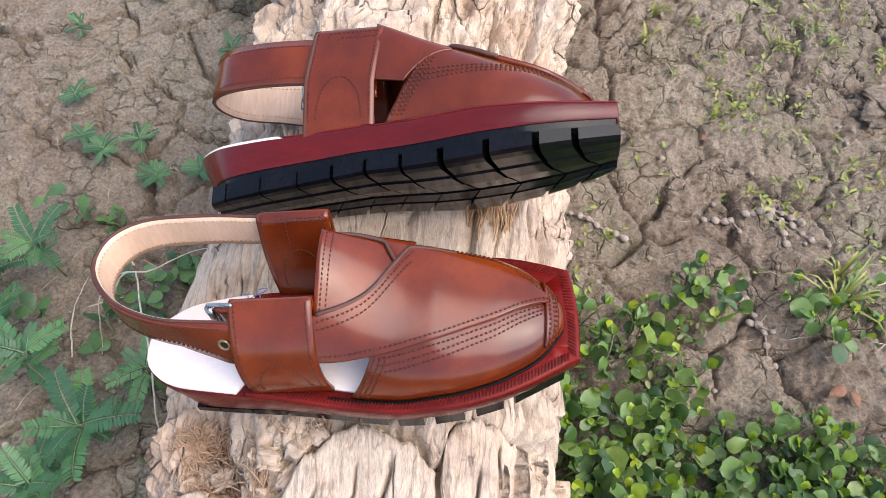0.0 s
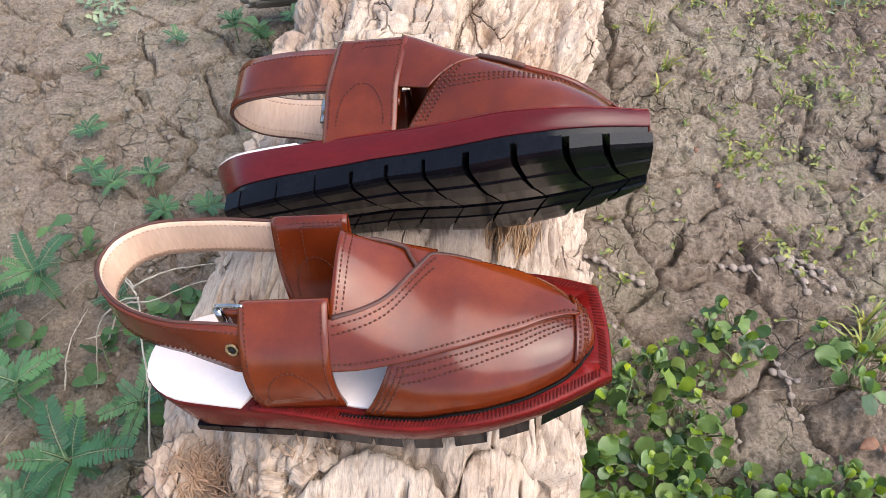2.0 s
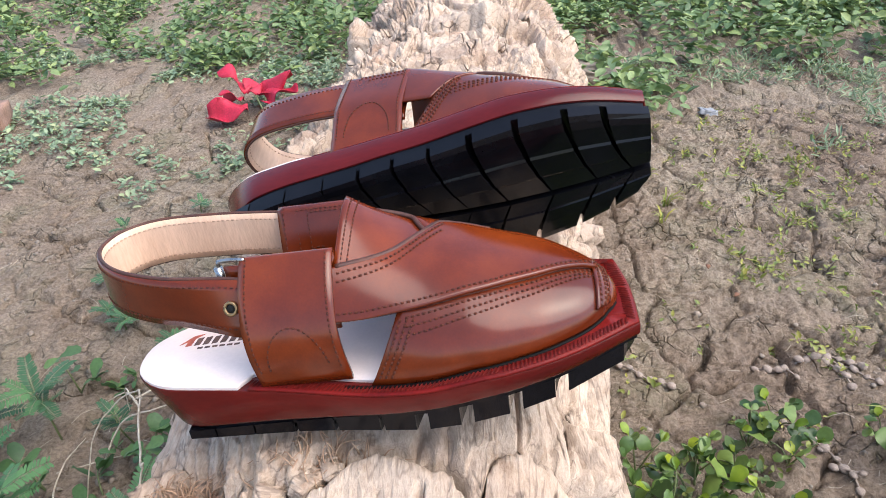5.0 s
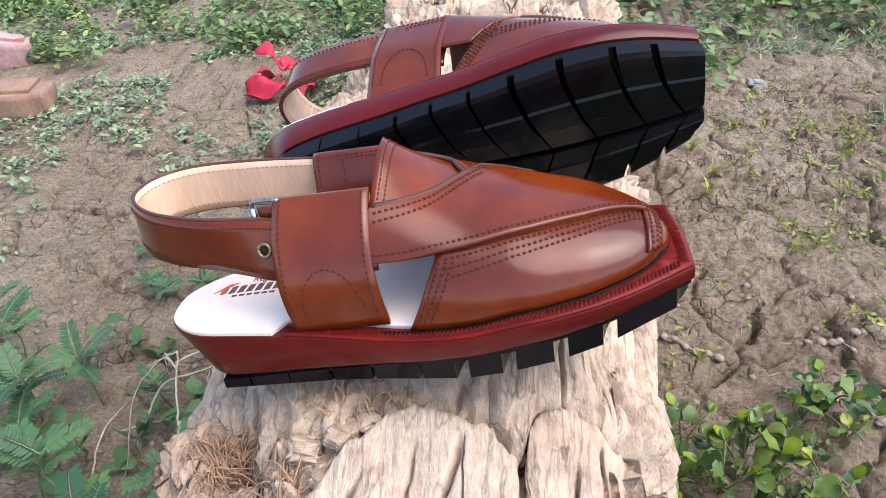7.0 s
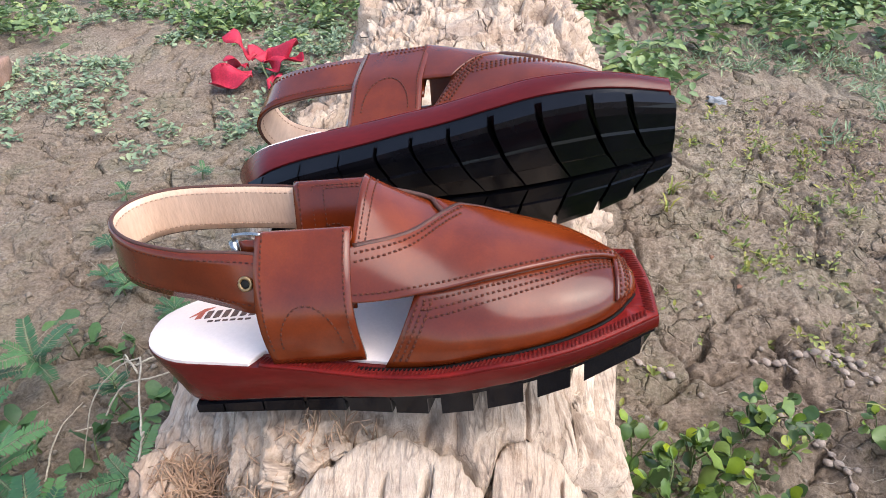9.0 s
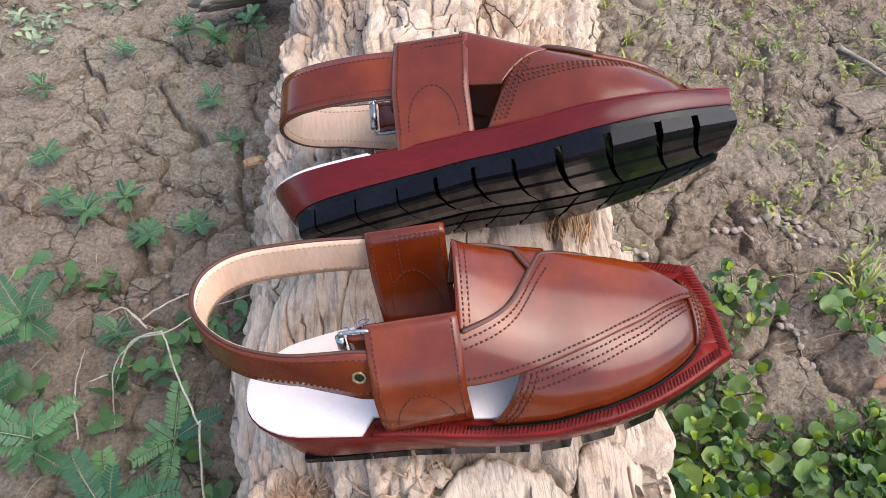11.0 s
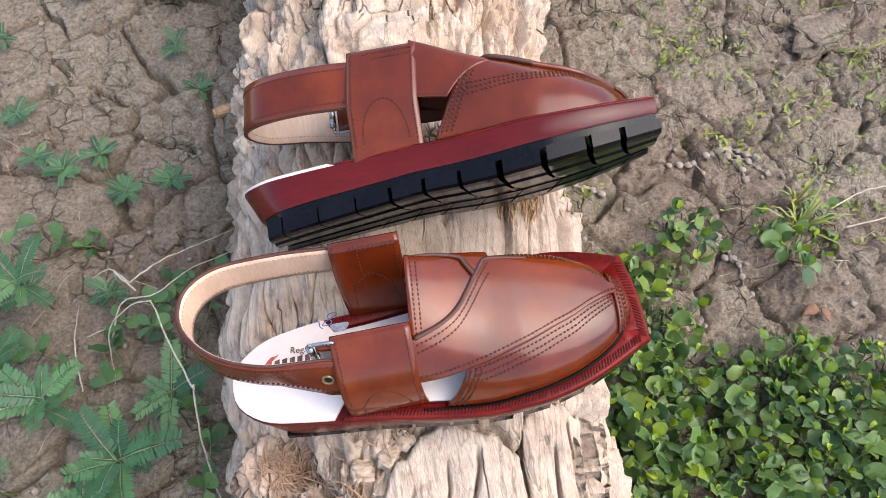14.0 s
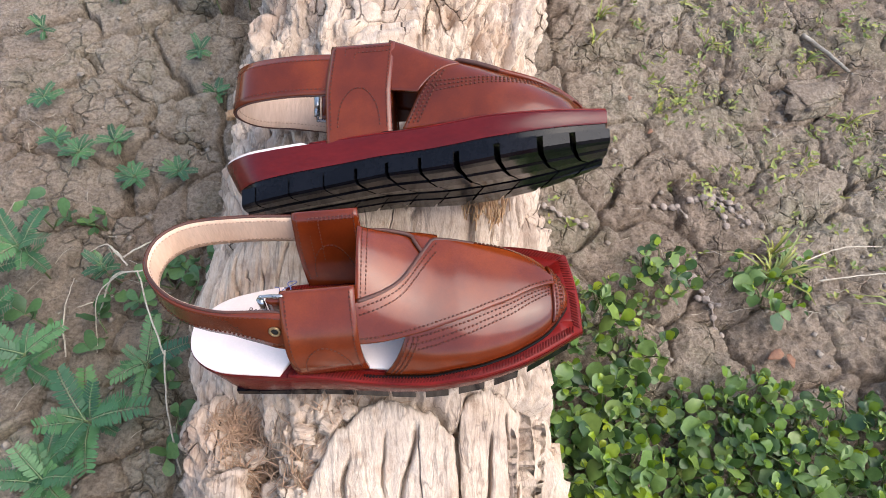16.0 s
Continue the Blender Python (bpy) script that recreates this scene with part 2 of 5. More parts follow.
def log_material():
    m, nt, b = mat("weathered log wood")
    v = coords(nt)
    g = coords(nt, (1, 0.22, 1))
    big, grain, fine = noise_tex(nt, v, 9, 5, 0.6), noise_tex(nt, g, 300, 5, 0.65), noise_tex(nt, g, 900, 4, 0.65)
    c = ramp(nt, big, [(0.3, (0.34, 0.240, 0.180)), (0.42, (0.49, 0.380, 0.295)), (0.58, (0.58, 0.475, 0.38)), (0.7, (0.46, 0.315, 0.215))])
    c = mix(nt, 1.0, c, ramp(nt, grain, [(0.30, (0.80, 0.74, 0.69)), (0.42, (0.96, 0.94, 0.92)), (0.7, (1.04, 1.03, 1.02))]), "MULTIPLY")
    c = mix(nt, 1.0, c, ramp(nt, fine, [(0.3, (0.8, 0.77, 0.74)), (0.6, (1.02, 1.02, 1.02))]), "MULTIPLY")
    line = ramp(nt, noise_tex(nt, coords(nt, (1, 0.07, 1)), 75, 3, 0.5), [(0.475, (0, 0, 0)), (0.497, (0.5, 0.5, 0.5)), (0.503, (0.5, 0.5, 0.5)), (0.525, (0, 0, 0))])
    c = mix(nt, line, c, (0.12, 0.08, 0.06))
    c = mix(nt, 1.0, c, ramp(nt, noise_tex(nt, v, 55, 6, 0.7), [(0.30, (0.62, 0.54, 0.48)), (0.44, (0.92, 0.90, 0.88)), (0.62, (1.05, 1.04, 1.03))]), "MULTIPLY")
    warp = nt.nodes.new("ShaderNodeVectorMath")
    warp.operation = "MULTIPLY_ADD"
    wobble = node(nt, "ShaderNodeTexNoise", Scale=45, Detail=4)
    nt.links.new(v, wobble.inputs["Vector"])
    nt.links.new(wobble.outputs["Color"], warp.inputs[0])
    warp.inputs[1].default_value = (0.007, 0.008, 0.007)
    nt.links.new(coords(nt, (1, 0.10, 1)), warp.inputs[2])
    vor = node(nt, "ShaderNodeTexVoronoi", Scale=34)
    vor.feature = "DISTANCE_TO_EDGE"
    nt.links.new(warp.outputs[0], vor.inputs["Vector"])
    split = ramp(nt, vor.outputs["Distance"], [(0.0, (0, 0, 0)), (0.028, (1, 1, 1))])
    split = mix(nt, ramp(nt, noise_tex(nt, v, 13, 3), [(0.52, (0, 0, 0)), (0.60, (1, 1, 1))]), (1, 1, 1), split)
    # the splits' inner shade is multiplied into the wood colour
    c = mix(nt, 1.0, c, ramp(nt, split, [(0.0, (0.22, 0.17, 0.14)), (0.9, (1, 1, 1))]), "MULTIPLY")
    grey = ramp(nt, noise_tex(nt, v, 16, 4), [(0.5, (0, 0, 0)), (0.68, (0.32, 0.32, 0.32))])
    c = mix(nt, grey, c, (0.30, 0.25, 0.22))
    nt.links.new(c, b.inputs["Base Color"])
    b.inputs["Roughness"].default_value, b.inputs["Specular IOR Level"].default_value = 0.9, 0.25
    h = mix(nt, 0.5, ramp(nt, grain, [(0, (0, 0, 0)), (1, (1, 1, 1))]), ramp(nt, fine, [(0, (0, 0, 0)), (1, (1, 1, 1))]))
    h = mix(nt, 0.5, h, split)
    bump(nt, b, h, 1.0, 0.0045)
    return m


MUD, LOGWOOD = ground_material(), log_material()


# ---- mesh helpers ----
def mesh_of(name, verts, faces, material, smooth=True):
    me = bpy.data.meshes.new(name)
    me.from_pydata([tuple(map(float, p)) for p in verts], [], [tuple(f) for f in faces])
    me.materials.append(material)
    if smooth:
        me.polygons.foreach_set("use_smooth", [True] * len(me.polygons))
    me.update()
    return me


def part(name, mesh, parent, label="", m=None):
    ob = new(name, mesh)
    ob.parent = parent
    if m is not None:
        ob.matrix_basis = m
    return tagged(ob, label)


class Soup:
    """Collects vertices and faces for one mesh."""

    def __init__(self):
        self.v, self.f = [], []

    def add(self, verts, faces):
        o = len(self.v)
        self.v.extend([tuple(map(float, p)) for p in verts])
        self.f.extend([tuple(i + o for i in f) for f in faces])
        return self

    def mesh(self, name, material, smooth=True):
        return mesh_of(name, self.v, self.f, material, smooth)


def unit(a):
    return a / np.maximum(np.linalg.norm(a, axis=-1, keepdims=True), 1e-9)


def grid_normals(g):
    return unit(np.cross(np.gradient(g, axis=0), np.gradient(g, axis=1)))


def sheet(g, inner, outer, flip=False):
    """A closed sheet from a grid of points, from offset inner to offset outer along its normals."""
    n = grid_normals(g) * (-1 if flip else 1)
    a, b = g + n * outer, g + n * inner
    r, c = g.shape[:2]
    i = lambda k, x, y: k * r * c + x * c + y
    f = []
    for x in range(r - 1):
        for y in range(c - 1):
            q = [(x, y), (x + 1, y), (x + 1, y + 1), (x, y + 1)]
            f.append([i(0, *p) for p in q])
            f.append([i(1, *p) for p in q[::-1]])
    rim = [(x, 0) for x in range(r)] + [(r - 1, y) for y in range(1, c)] + [(x, c - 1) for x in range(r - 2, -1, -1)] + [(0, y) for y in range(c - 2, 0, -1)]
    for p, q in zip(rim, rim[1:] + rim[:1]):
        f.append([i(0, *q), i(0, *p), i(1, *p), i(1, *q)])
    if flip:
        f = [t[::-1] for t in f]
    return np.concatenate([a.reshape(-1, 3), b.reshape(-1, 3)]), f


def tube(path, radius, sides=6, closed=False):
    p = np.array(path, float)
    n = len(p)
    rad = np.broadcast_to(np.array(radius, float), (n,))
    if closed:
        tan = unit(np.roll(p, -1, 0) - np.roll(p, 1, 0))
    else:
        tan = unit(np.gradient(p, axis=0))
    ref = np.array((0.13, 0.21, 0.97))
    a = unit(np.cross(tan, ref))
    b = np.cross(tan, a)
    ang = np.linspace(0, 2 * np.pi, sides, endpoint=False)
    v = (p[:, None] + rad[:, None, None] * (np.cos(ang)[None, :, None] * a[:, None] + np.sin(ang)[None, :, None] * b[:, None])).reshape(-1, 3)
    f = []
    for i in range(n if closed else n - 1):
        for k in range(sides):
            j, l = (i + 1) % n, (k + 1) % sides
            f.append([i * sides + k, i * sides + l, j * sides + l, j * sides + k])
    if not closed:
        f += [list(range(sides))[::-1], [(n - 1) * sides + k for k in range(sides)]]
    return v, f


def resample(path, step):
    p = np.array(path, float)
    s = np.r_[0, np.cumsum(np.linalg.norm(np.diff(p, axis=0), axis=1))]
    n = max(2, int(s[-1] / step))
    t = np.linspace(0, s[-1], n)
    return np.stack([np.interp(t, s, p[:, k]) for k in range(p.shape[1])], 1)


def smooth_curve(keys, n):
    """A curve through the keys (Catmull-Rom)."""
    k = np.array(keys, float)
    k = np.concatenate([[2 * k[0] - k[1]], k, [2 * k[-1] - k[-2]]])
    out = []
    m = len(k) - 3
    for t in np.linspace(0, m - 1e-6, n):
        i = int(t)
        u = t - i
        a, b, c, d = k[i : i + 4]
        out.append(0.5 * (2 * b + (c - a) * u + (2 * a - 5 * b + 4 * c - d) * u * u + (3 * b - a - 3 * c + d) * u ** 3))
    return np.array(out)


def stitches(path, normals, soup, pitch=0.0031, length=0.0022, width=0.0007, height=0.0005):
    """A row of small raised stitches along a path on a surface."""
    p = np.array(path, float)
    nn = np.broadcast_to(np.array(normals, float), p.shape)
    s = np.r_[0, np.cumsum(np.linalg.norm(np.diff(p, axis=0), axis=1))]
    at = lambda arr, t: np.array([np.interp(t, s, arr[:, k]) for k in range(3)])
    t = pitch * 0.5
    while t < s[-1] - length * 0.5:
        a, b, n = at(p, t - length / 2), at(p, t + length / 2), at(nn, t)
        n = n / np.linalg.norm(n)
        d = (b - a) / max(np.linalg.norm(b - a), 1e-9)
        w = np.cross(n, d) * width / 2
        lo, hi = -0.0005 * n, height * n
        c = (a + b) / 2
        h = (b - a) * 0.32
        soup.add([a + lo - w, a + lo + w, b + lo + w, b + lo - w, c - h + hi - w * 0.7, c - h + hi + w * 0.7, c + h + hi + w * 0.7, c + h + hi - w * 0.7],
                 [(4, 5, 6, 7), (0, 1, 5, 4), (1, 2, 6, 5), (2, 3, 7, 6), (3, 0, 4, 7)])
        t += pitch


def lattice(ix, iy, seed):
    h = np.sin(ix * 127.1 + iy * 311.7 + seed * 74.7) * 43758.5453
    return h - np.floor(h)


def vnoise(x, y, seed=0):
    ix, iy = np.floor(x), np.floor(y)
    fx, fy = x - ix, y - iy
    fx, fy = fx * fx * (3 - 2 * fx), fy * fy * (3 - 2 * fy)
    a, b, c, d = lattice(ix, iy, seed), lattice(ix + 1, iy, seed), lattice(ix, iy + 1, seed), lattice(ix + 1, iy + 1, seed)
    return (a + (b - a) * fx) * (1 - fy) + (c + (d - c) * fx) * fy - 0.5


def fbm(x, y, seed=0, octaves=4, gain=0.5):
    out, amp = 0, 1
    for o in range(octaves):
        out = out + amp * vnoise(x * 2 ** o + 17.3 * o, y * 2 ** o - 9.1 * o, seed + o)
        amp *= gain
    return out


def cells(x, y, seed):
    """Distance to the nearest border between irregular cells, and a number of the cell."""
    ix, iy = np.floor(x), np.floor(y)
    d1, d2, who = np.full(x.shape, 9.0), np.full(x.shape, 9.0), np.zeros(x.shape)
    for dx in (-1, 0, 1):
        for dy in (-1, 0, 1):
            cx, cy = ix + dx, iy + dy
            px, py = cx + 0.1 + 0.8 * lattice(cx, cy, seed), cy + 0.1 + 0.8 * lattice(cx, cy, seed + 5)
            d = np.hypot(px - x, py - y)
            near = d < d1
            d2 = np.where(near, d1, np.minimum(d2, d))
            who = np.where(near, lattice(cx, cy, seed + 9), who)
            d1 = np.where(near, d, d1)
    return d2 - d1, who


# ---- ground ----
def axis_steps(lo, hi, step, far):
    mid = np.arange(lo, hi, step)
    grow = step * 1.12 ** np.arange(1, 110)
    out = np.cumsum(grow)
    out = out[out < far]
    return np.concatenate([(lo - out)[::-1], mid, mid[-1] + out])


def ground_height(x, y):
    wx, wy = x + 0.05 * fbm(x * 9, y * 9, 3), y + 0.05 * fbm(x * 9, y * 9, 8)
    edge, who = cells(wx / 0.125, wy / 0.105, 2)
    e2, who2 = cells(wx / 0.05 + 3, wy / 0.045, 4)
    open_ = np.clip(0.65 + 1.6 * fbm(x * 5, y * 5, 21, 2), 0.12, 1)
    open2 = np.clip(0.1 + 2.2 * fbm(x * 6, y * 6, 31, 2), 0, 0.9)
    jag = 0.05 * fbm(x * 60, y * 60, 40, 2)
    c1 = np.exp(-((np.maximum(edge + jag, 0) / 0.032) ** 2)) * open_
    c2 = np.exp(-((np.maximum(e2 + jag, 0) / 0.05) ** 2)) * open2
    dome = np.minimum(edge, 0.3) * 0.016
    right = 1 / (1 + np.exp(-np.clip(x - 0.1, -3, 3) / 0.08))
    h = 0.03 * fbm(x * 2.2, y * 2.2, 50, 3) + dome * (0.45 + 0.75 * right) + 0.006 * (who - 0.5)
    h += (0.006 + 0.006 * right) * fbm(x * 26, y * 26, 60, 4, 0.65) + (0.004 + 0.002 * right) * fbm(x * 95, y * 95, 70, 3, 0.7)
    crumb, _ = cells(x / 0.011, y / 0.011, 77)
    h += 0.0055 * np.clip(fbm(x * 12, y * 12, 75, 2) + 0.12, 0, 1) * np.minimum(crumb, 0.5)
    h -= 0.029 * c1 + 0.012 * c2
    return h - 0.003


def ground():
    xs, ys = axis_steps(-0.75, 0.9, 0.003, 300), axis_steps(0.05, 1.25, 0.003, 300)
    X, Y = np.meshgrid(xs, ys, indexing="ij")
    Z = ground_height(X, Y)
    far = np.clip((np.hypot(X, Y) - 3) / 6, 0, 1)
    Z = Z * (1 - far) - 0.0 * far
    r, c = X.shape
    me = bpy.data.meshes.new("ground")
    co = np.stack([X, Y, Z], -1).reshape(-1, 3).astype(np.float32)
    a = (np.arange(r - 1)[:, None] * c + np.arange(c - 1)[None]).reshape(-1)
    quads = np.stack([a, a + c, a + c + 1, a + 1], 1).astype(np.int32)
    me.vertices.add(len(co)), me.loops.add(quads.size), me.polygons.add(len(quads))
    me.vertices.foreach_set("co", co.ravel())
    me.loops.foreach_set("vertex_index", quads.ravel())
    me.polygons.foreach_set("loop_start", np.arange(0, quads.size, 4, dtype=np.int32))
    me.polygons.foreach_set("use_smooth", np.ones(len(quads), dtype=bool))
    me.update(calc_edges=True)
    me.materials.append(MUD)
    tagged(new("ground", me), "grey-brown cracked dry mud ground with clods", "ground", kind="structure")


def gz(x, y):
    return float(ground_height(np.array([x]), np.array([y]))[0])


ground()


# ---- log ----
LOG_Y = [-0.35, -0.1, 0.05, 0.12, 0.17, 0.22, 0.30, 0.42, 0.55, 0.7, 0.9, 1.2, 1.6]
LOG_TOP = [0.17, 0.205, 0.232, 0.247, 0.261, 0.268, 0.281, 0.300, 0.315, 0.318, 0.31, 0.29, 0.26]
LOG_L = [-0.180, -0.184, -0.190, -0.198, -0.206, -0.212, -0.205, -0.185, -0.162, -0.152, -0.145, -0.14, -0.13]
LOG_R = [0.045, 0.05, 0.06, 0.070, 0.08, 0.088, 0.102, 0.114, 0.127, 0.14, 0.158, 0.17, 0.17]


def log_point(th, y):
    """The log's surface: th runs from the left foot (0) over the top to the right foot (pi)."""
    L, R, T = np.interp(y, LOG_Y, LOG_L), np.interp(y, LOG_Y, LOG_R), np.interp(y, LOG_Y, LOG_TOP)
    L, R = L + 0.012 * fbm(y * 9, y * 0 + 2, 80, 3), R + 0.012 * fbm(y * 9, y * 0 + 7, 81, 3)
    cx, hw = (L + R) / 2, (R - L) / 2
    base = 0.10
    p = 2 / 3.1
    c, s = np.cos(th), np.sin(th)
    x = cx - hw * np.sign(c) * np.abs(c) ** p
    z = base + (T - base) * np.sign(s) * np.abs(s) ** p
    arc = th * 0.19
    # broad lumps, split blocks, long grain ridges and cracks
    lump = 0.028 * fbm(arc * 9, y * 5, 90, 3)
    bx, by = arc / 0.05 + 0.6 * fbm(arc * 12, y * 12, 95, 2), y / 0.11 + 0.7 * fbm(arc * 14, y * 10, 97, 2)
    edge, who = cells(bx, by, 11)
    e2, who2 = cells(arc / 0.021 + 0.5 * fbm(arc * 30, y * 20, 141, 2), y / 0.055 + 0.5 * fbm(arc * 30, y * 20, 143, 2), 17)
    broken = np.clip(0.35 + 2.5 * fbm(arc * 7, y * 5.5, 147, 2), 0, 1)
    shoulder = np.clip((0.185 - y) / 0.04, 0, 1) * np.clip((1.75 - th) / 0.4, 0, 1)
    broken = np.clip(broken + shoulder, 0, 1.3)
    plate = np.clip((0.21 - y) / 0.06, 0, 1) + 0.45 * np.clip((y - 0.3) / 0.1, 0, 1)
    q = 5.5 * fbm(arc * 11, y * 6.5, 161, 4, 0.55) + 1.2 * fbm(arc * 45, y * 30, 171, 2)
    facet = plate * 0.0065 * (np.floor(q) + np.clip((q - np.floor(q) - 0.88) / 0.12, 0, 1) + 0.5)
    front = 1 + 0.4 * np.clip((0.15 - y) / 0.05, 0, 1)
    block = front * 0.026 * (who - 0.5) - (0.014 - 0.010 * np.clip(plate, 0, 1)) * np.exp(-((edge / (0.05 - 0.03 * np.clip(plate, 0, 1))) ** 2)) + broken * (1 - 0.6 * np.clip((y - 0.27) / 0.08, 0, 1)) * (0.012 * (who2 - 0.5) - 0.009 * np.exp(-((e2 / 0.06) ** 2)))
    back = np.clip((y - 0.27) / 0.08, 0, 1)
    grain = (1 - 0.85 * back) * ((0.0025 + 0.005 * broken) * fbm(arc * 95, y * 7 + 2 * fbm(arc * 20, y * 6, 99, 2), 100, 3, 0.6)) + 0.003 * fbm(arc * 260, y * 26, 110, 2)
    knob, _ = cells(arc / 0.034 + 0.5 * fbm(arc * 40, y * 40, 241, 2), y / 0.040 + 0.5 * fbm(arc * 40, y * 40, 243, 2), 23)
    grain = grain + back * (0.020 * np.minimum(knob, 0.35) * (0.5 + fbm(arc * 9, y * 9, 251, 2)) - 0.006 * np.exp(-((knob / 0.05) ** 2)) + 0.010 * fbm(arc * 55, y * 45, 253, 4, 0.65))
    crack = -(0.016 - 0.010 * back) * np.exp(-((np.abs(fbm(arc * 26, y * 2.2, 120, 2)) / 0.012) ** 2)) * (fbm(arc * 8, y * 6, 125, 2) > 0.0)
    d = lump + block + facet + grain + crack + 0.02 * shoulder * fbm(arc * 42, y * 42, 151, 4, 0.6)
    # the broken front: two smooth proud plates, a hollow of crumbled wood beside them, and long splits
    flat = np.clip((s - 0.45) / 0.25, 0, 1)
    rim = np.interp(x, [-0.22, -0.12, -0.098, -0.05, -0.022, -0.006, 0.000, 0.006, 0.03, 0.09], [0.02, 0.055, 0.095, 0.131, 0.136, 0.122, 0.116, 0.142, 0.150, 0.142])
    rim = rim + 0.012 * fbm(x * 70, y * 20, 201, 3, 0.6)
    plate_in = flat / (1 + np.exp(np.clip((y - rim) / 0.0014, -30, 30)))
    plain = 0.000 + 0.006 * fbm(arc * 9, y * 4, 211, 2) + 0.0014 * fbm(arc * 120, y * 9, 215, 3, 0.6)
    d = d * (1 - plate_in) + plain * plate_in
    hollow = flat * (1 - plate_in) * np.exp(-(((x + 0.115) / 0.058) ** 4)) * np.exp(-(((y - 0.10) / 0.052) ** 4))
    d = d - 0.013 * hollow + hollow * 0.020 * fbm(x * 70, y * 70, 221, 4, 0.65)
    for x0, slope, y0, y1, deep in ((0.034, 0.22, 0.02, 0.150, 0.012), (0.002, 0.35, 0.10, 0.148, 0.009), (-0.045, 0.12, 0.0, 0.118, 0.008), (-0.072, -0.1, 0.132, 0.160, 0.008), (-0.058, 0.08, 0.134, 0.166, 0.009), (-0.036, 0.1, 0.138, 0.168, 0.010), (-0.020, -0.05, 0.136, 0.165, 0.008), (0.060, 0.2, 0.05, 0.20, 0.007)):
        off = x - x0 - slope * (y - 0.13) - 0.006 * fbm(y * 40, y * 0 + x0 * 50, 231, 3)
        d = d - flat * 1.7 * deep * np.exp(-((off / 0.0019) ** 2)) * np.clip((y - y0) / 0.012, 0, 1) * np.clip((y1 - y) / 0.012, 0, 1)
    # a worn flat seat for the sandals
    seat = np.exp(-(((y - 0.225) / 0.105) ** 6)) * np.clip(s, 0, 1) ** 3
    d = d * (1 - 0.72 * seat)
    # the sharp step and gap behind the proud plates
    d = d - (1 - plate_in) * flat * 0.015 * np.exp(-np.clip((y - rim) / 0.007, -1, 30)) * (0.6 + 0.8 * fbm(x * 60, y * 60, 261, 2))
    return x - d * c, y, z + d * s


def log():
    ys = np.concatenate([np.arange(-0.35, 0.04, 0.01), np.arange(0.04, 0.19, 0.0016), np.arange(0.19, 0.75, 0.0028), np.arange(0.75, 1.6, 0.007)])
    th = np.concatenate([np.linspace(-0.5, 0.45, 60)[:-1], np.linspace(0.45, np.pi - 0.45, 340), np.linspace(np.pi - 0.45, np.pi + 0.5, 60)[1:]])
    TH, Y = np.meshgrid(th, ys, indexing="ij")
    x, y, z = log_point(TH, Y)
    g = np.stack([x, y + 0.012 * fbm(TH * 6, Y * 0 + TH, 130, 3), z], -1)
    r, c = TH.shape
    v = g.reshape(-1, 3)
    f = [(i * c + j, (i + 1) * c + j, (i + 1) * c + j + 1, i * c + j + 1) for i in range(r - 1) for j in range(c - 1)]
    f = [q[::-1] for q in f]
    f += [[i * c for i in range(r)], [i * c + c - 1 for i in range(r)][::-1]]
    ob = new("fallen_log", mesh_of("fallen_log", v, f, LOGWOOD))
    return tagged(ob, "weathered pale fallen log with cracked split wood", "log")


LOG = log()


def smooth_top(x, y):
    """Height of the log's upper side without its relief."""
    L, R, T = np.interp(y, LOG_Y, LOG_L), np.interp(y, LOG_Y, LOG_R), np.interp(y, LOG_Y, LOG_TOP)
    c = np.clip(np.abs((x - (L + R) / 2) / ((R - L) / 2)), 0, 0.995) ** 1.55
    return 0.10 + (T - 0.10) * np.sqrt(1 - c * c) ** (2 / 3.1)


def split_plate(edge_x, edge_y, left, right, lift, seed):
    """A proud slab of split wood on the log's front, with a ragged arched rear edge."""
    n, k = 110, 90
    q = np.linspace(0, 1, n)[:, None]
    t = (np.linspace(0, 1, k) ** 1.4)[None, :]
    rear = np.interp(left + (right - left) * q, edge_x, edge_y) + 0.005 * fbm(q * 9, q * 0 + seed, 300 + seed, 4, 0.6) + 0.002 * fbm(q * 60, q * 0 + seed, 310 + seed, 2)
    y = rear + (-0.16 - rear) * t
    side = 0.004 * fbm(y * 22, y * 0 + seed, 320 + seed, 4, 0.6) * (np.abs(2 * q - 1) ** 6)
    x = left + (right - left) * q + side
    z = smooth_top(x, y) + lift + 0.007 * fbm(x * 16, y * 9, 330 + seed, 3) + 0.0012 * fbm(x * 170, y * 14, 340 + seed, 3, 0.6) + 0.0012 * fbm(x * 420, y * 60, 350 + seed, 2)
    for x0, slope, y0, y1, w in ((left + 0.35 * (right - left), 0.15, -0.1, rear.mean() - 0.02, 0.0011), (left + 0.72 * (right - left), 0.25, 0.0, rear.mean(), 0.0014), (left + 0.55 * (right - left), 0.05, 0.07, rear.mean() - 0.005, 0.0008)):
        off = x - x0 - slope * (y - 0.11) - 0.005 * fbm(y * 45, y * 0 + x0 * 70, 360 + seed, 3)
        z = z - 0.010 * np.exp(-((off / w) ** 2)) * np.clip((y - y0) / 0.02, 0, 1) * np.clip((y1 - y) / 0.01 + 0.3, 0, 1)
    rim = np.minimum(np.minimum(q, 1 - q) * (right - left), rear - y)
    z = z - 0.004 * np.exp(-rim / 0.0022)
    g = np.stack([x, y, z], -1)
    part("split_plate", mesh_of("split_plate", *sheet(g, -0.020, 0.0, True), LOGWOOD), LOG, "smooth pale plate of split wood")


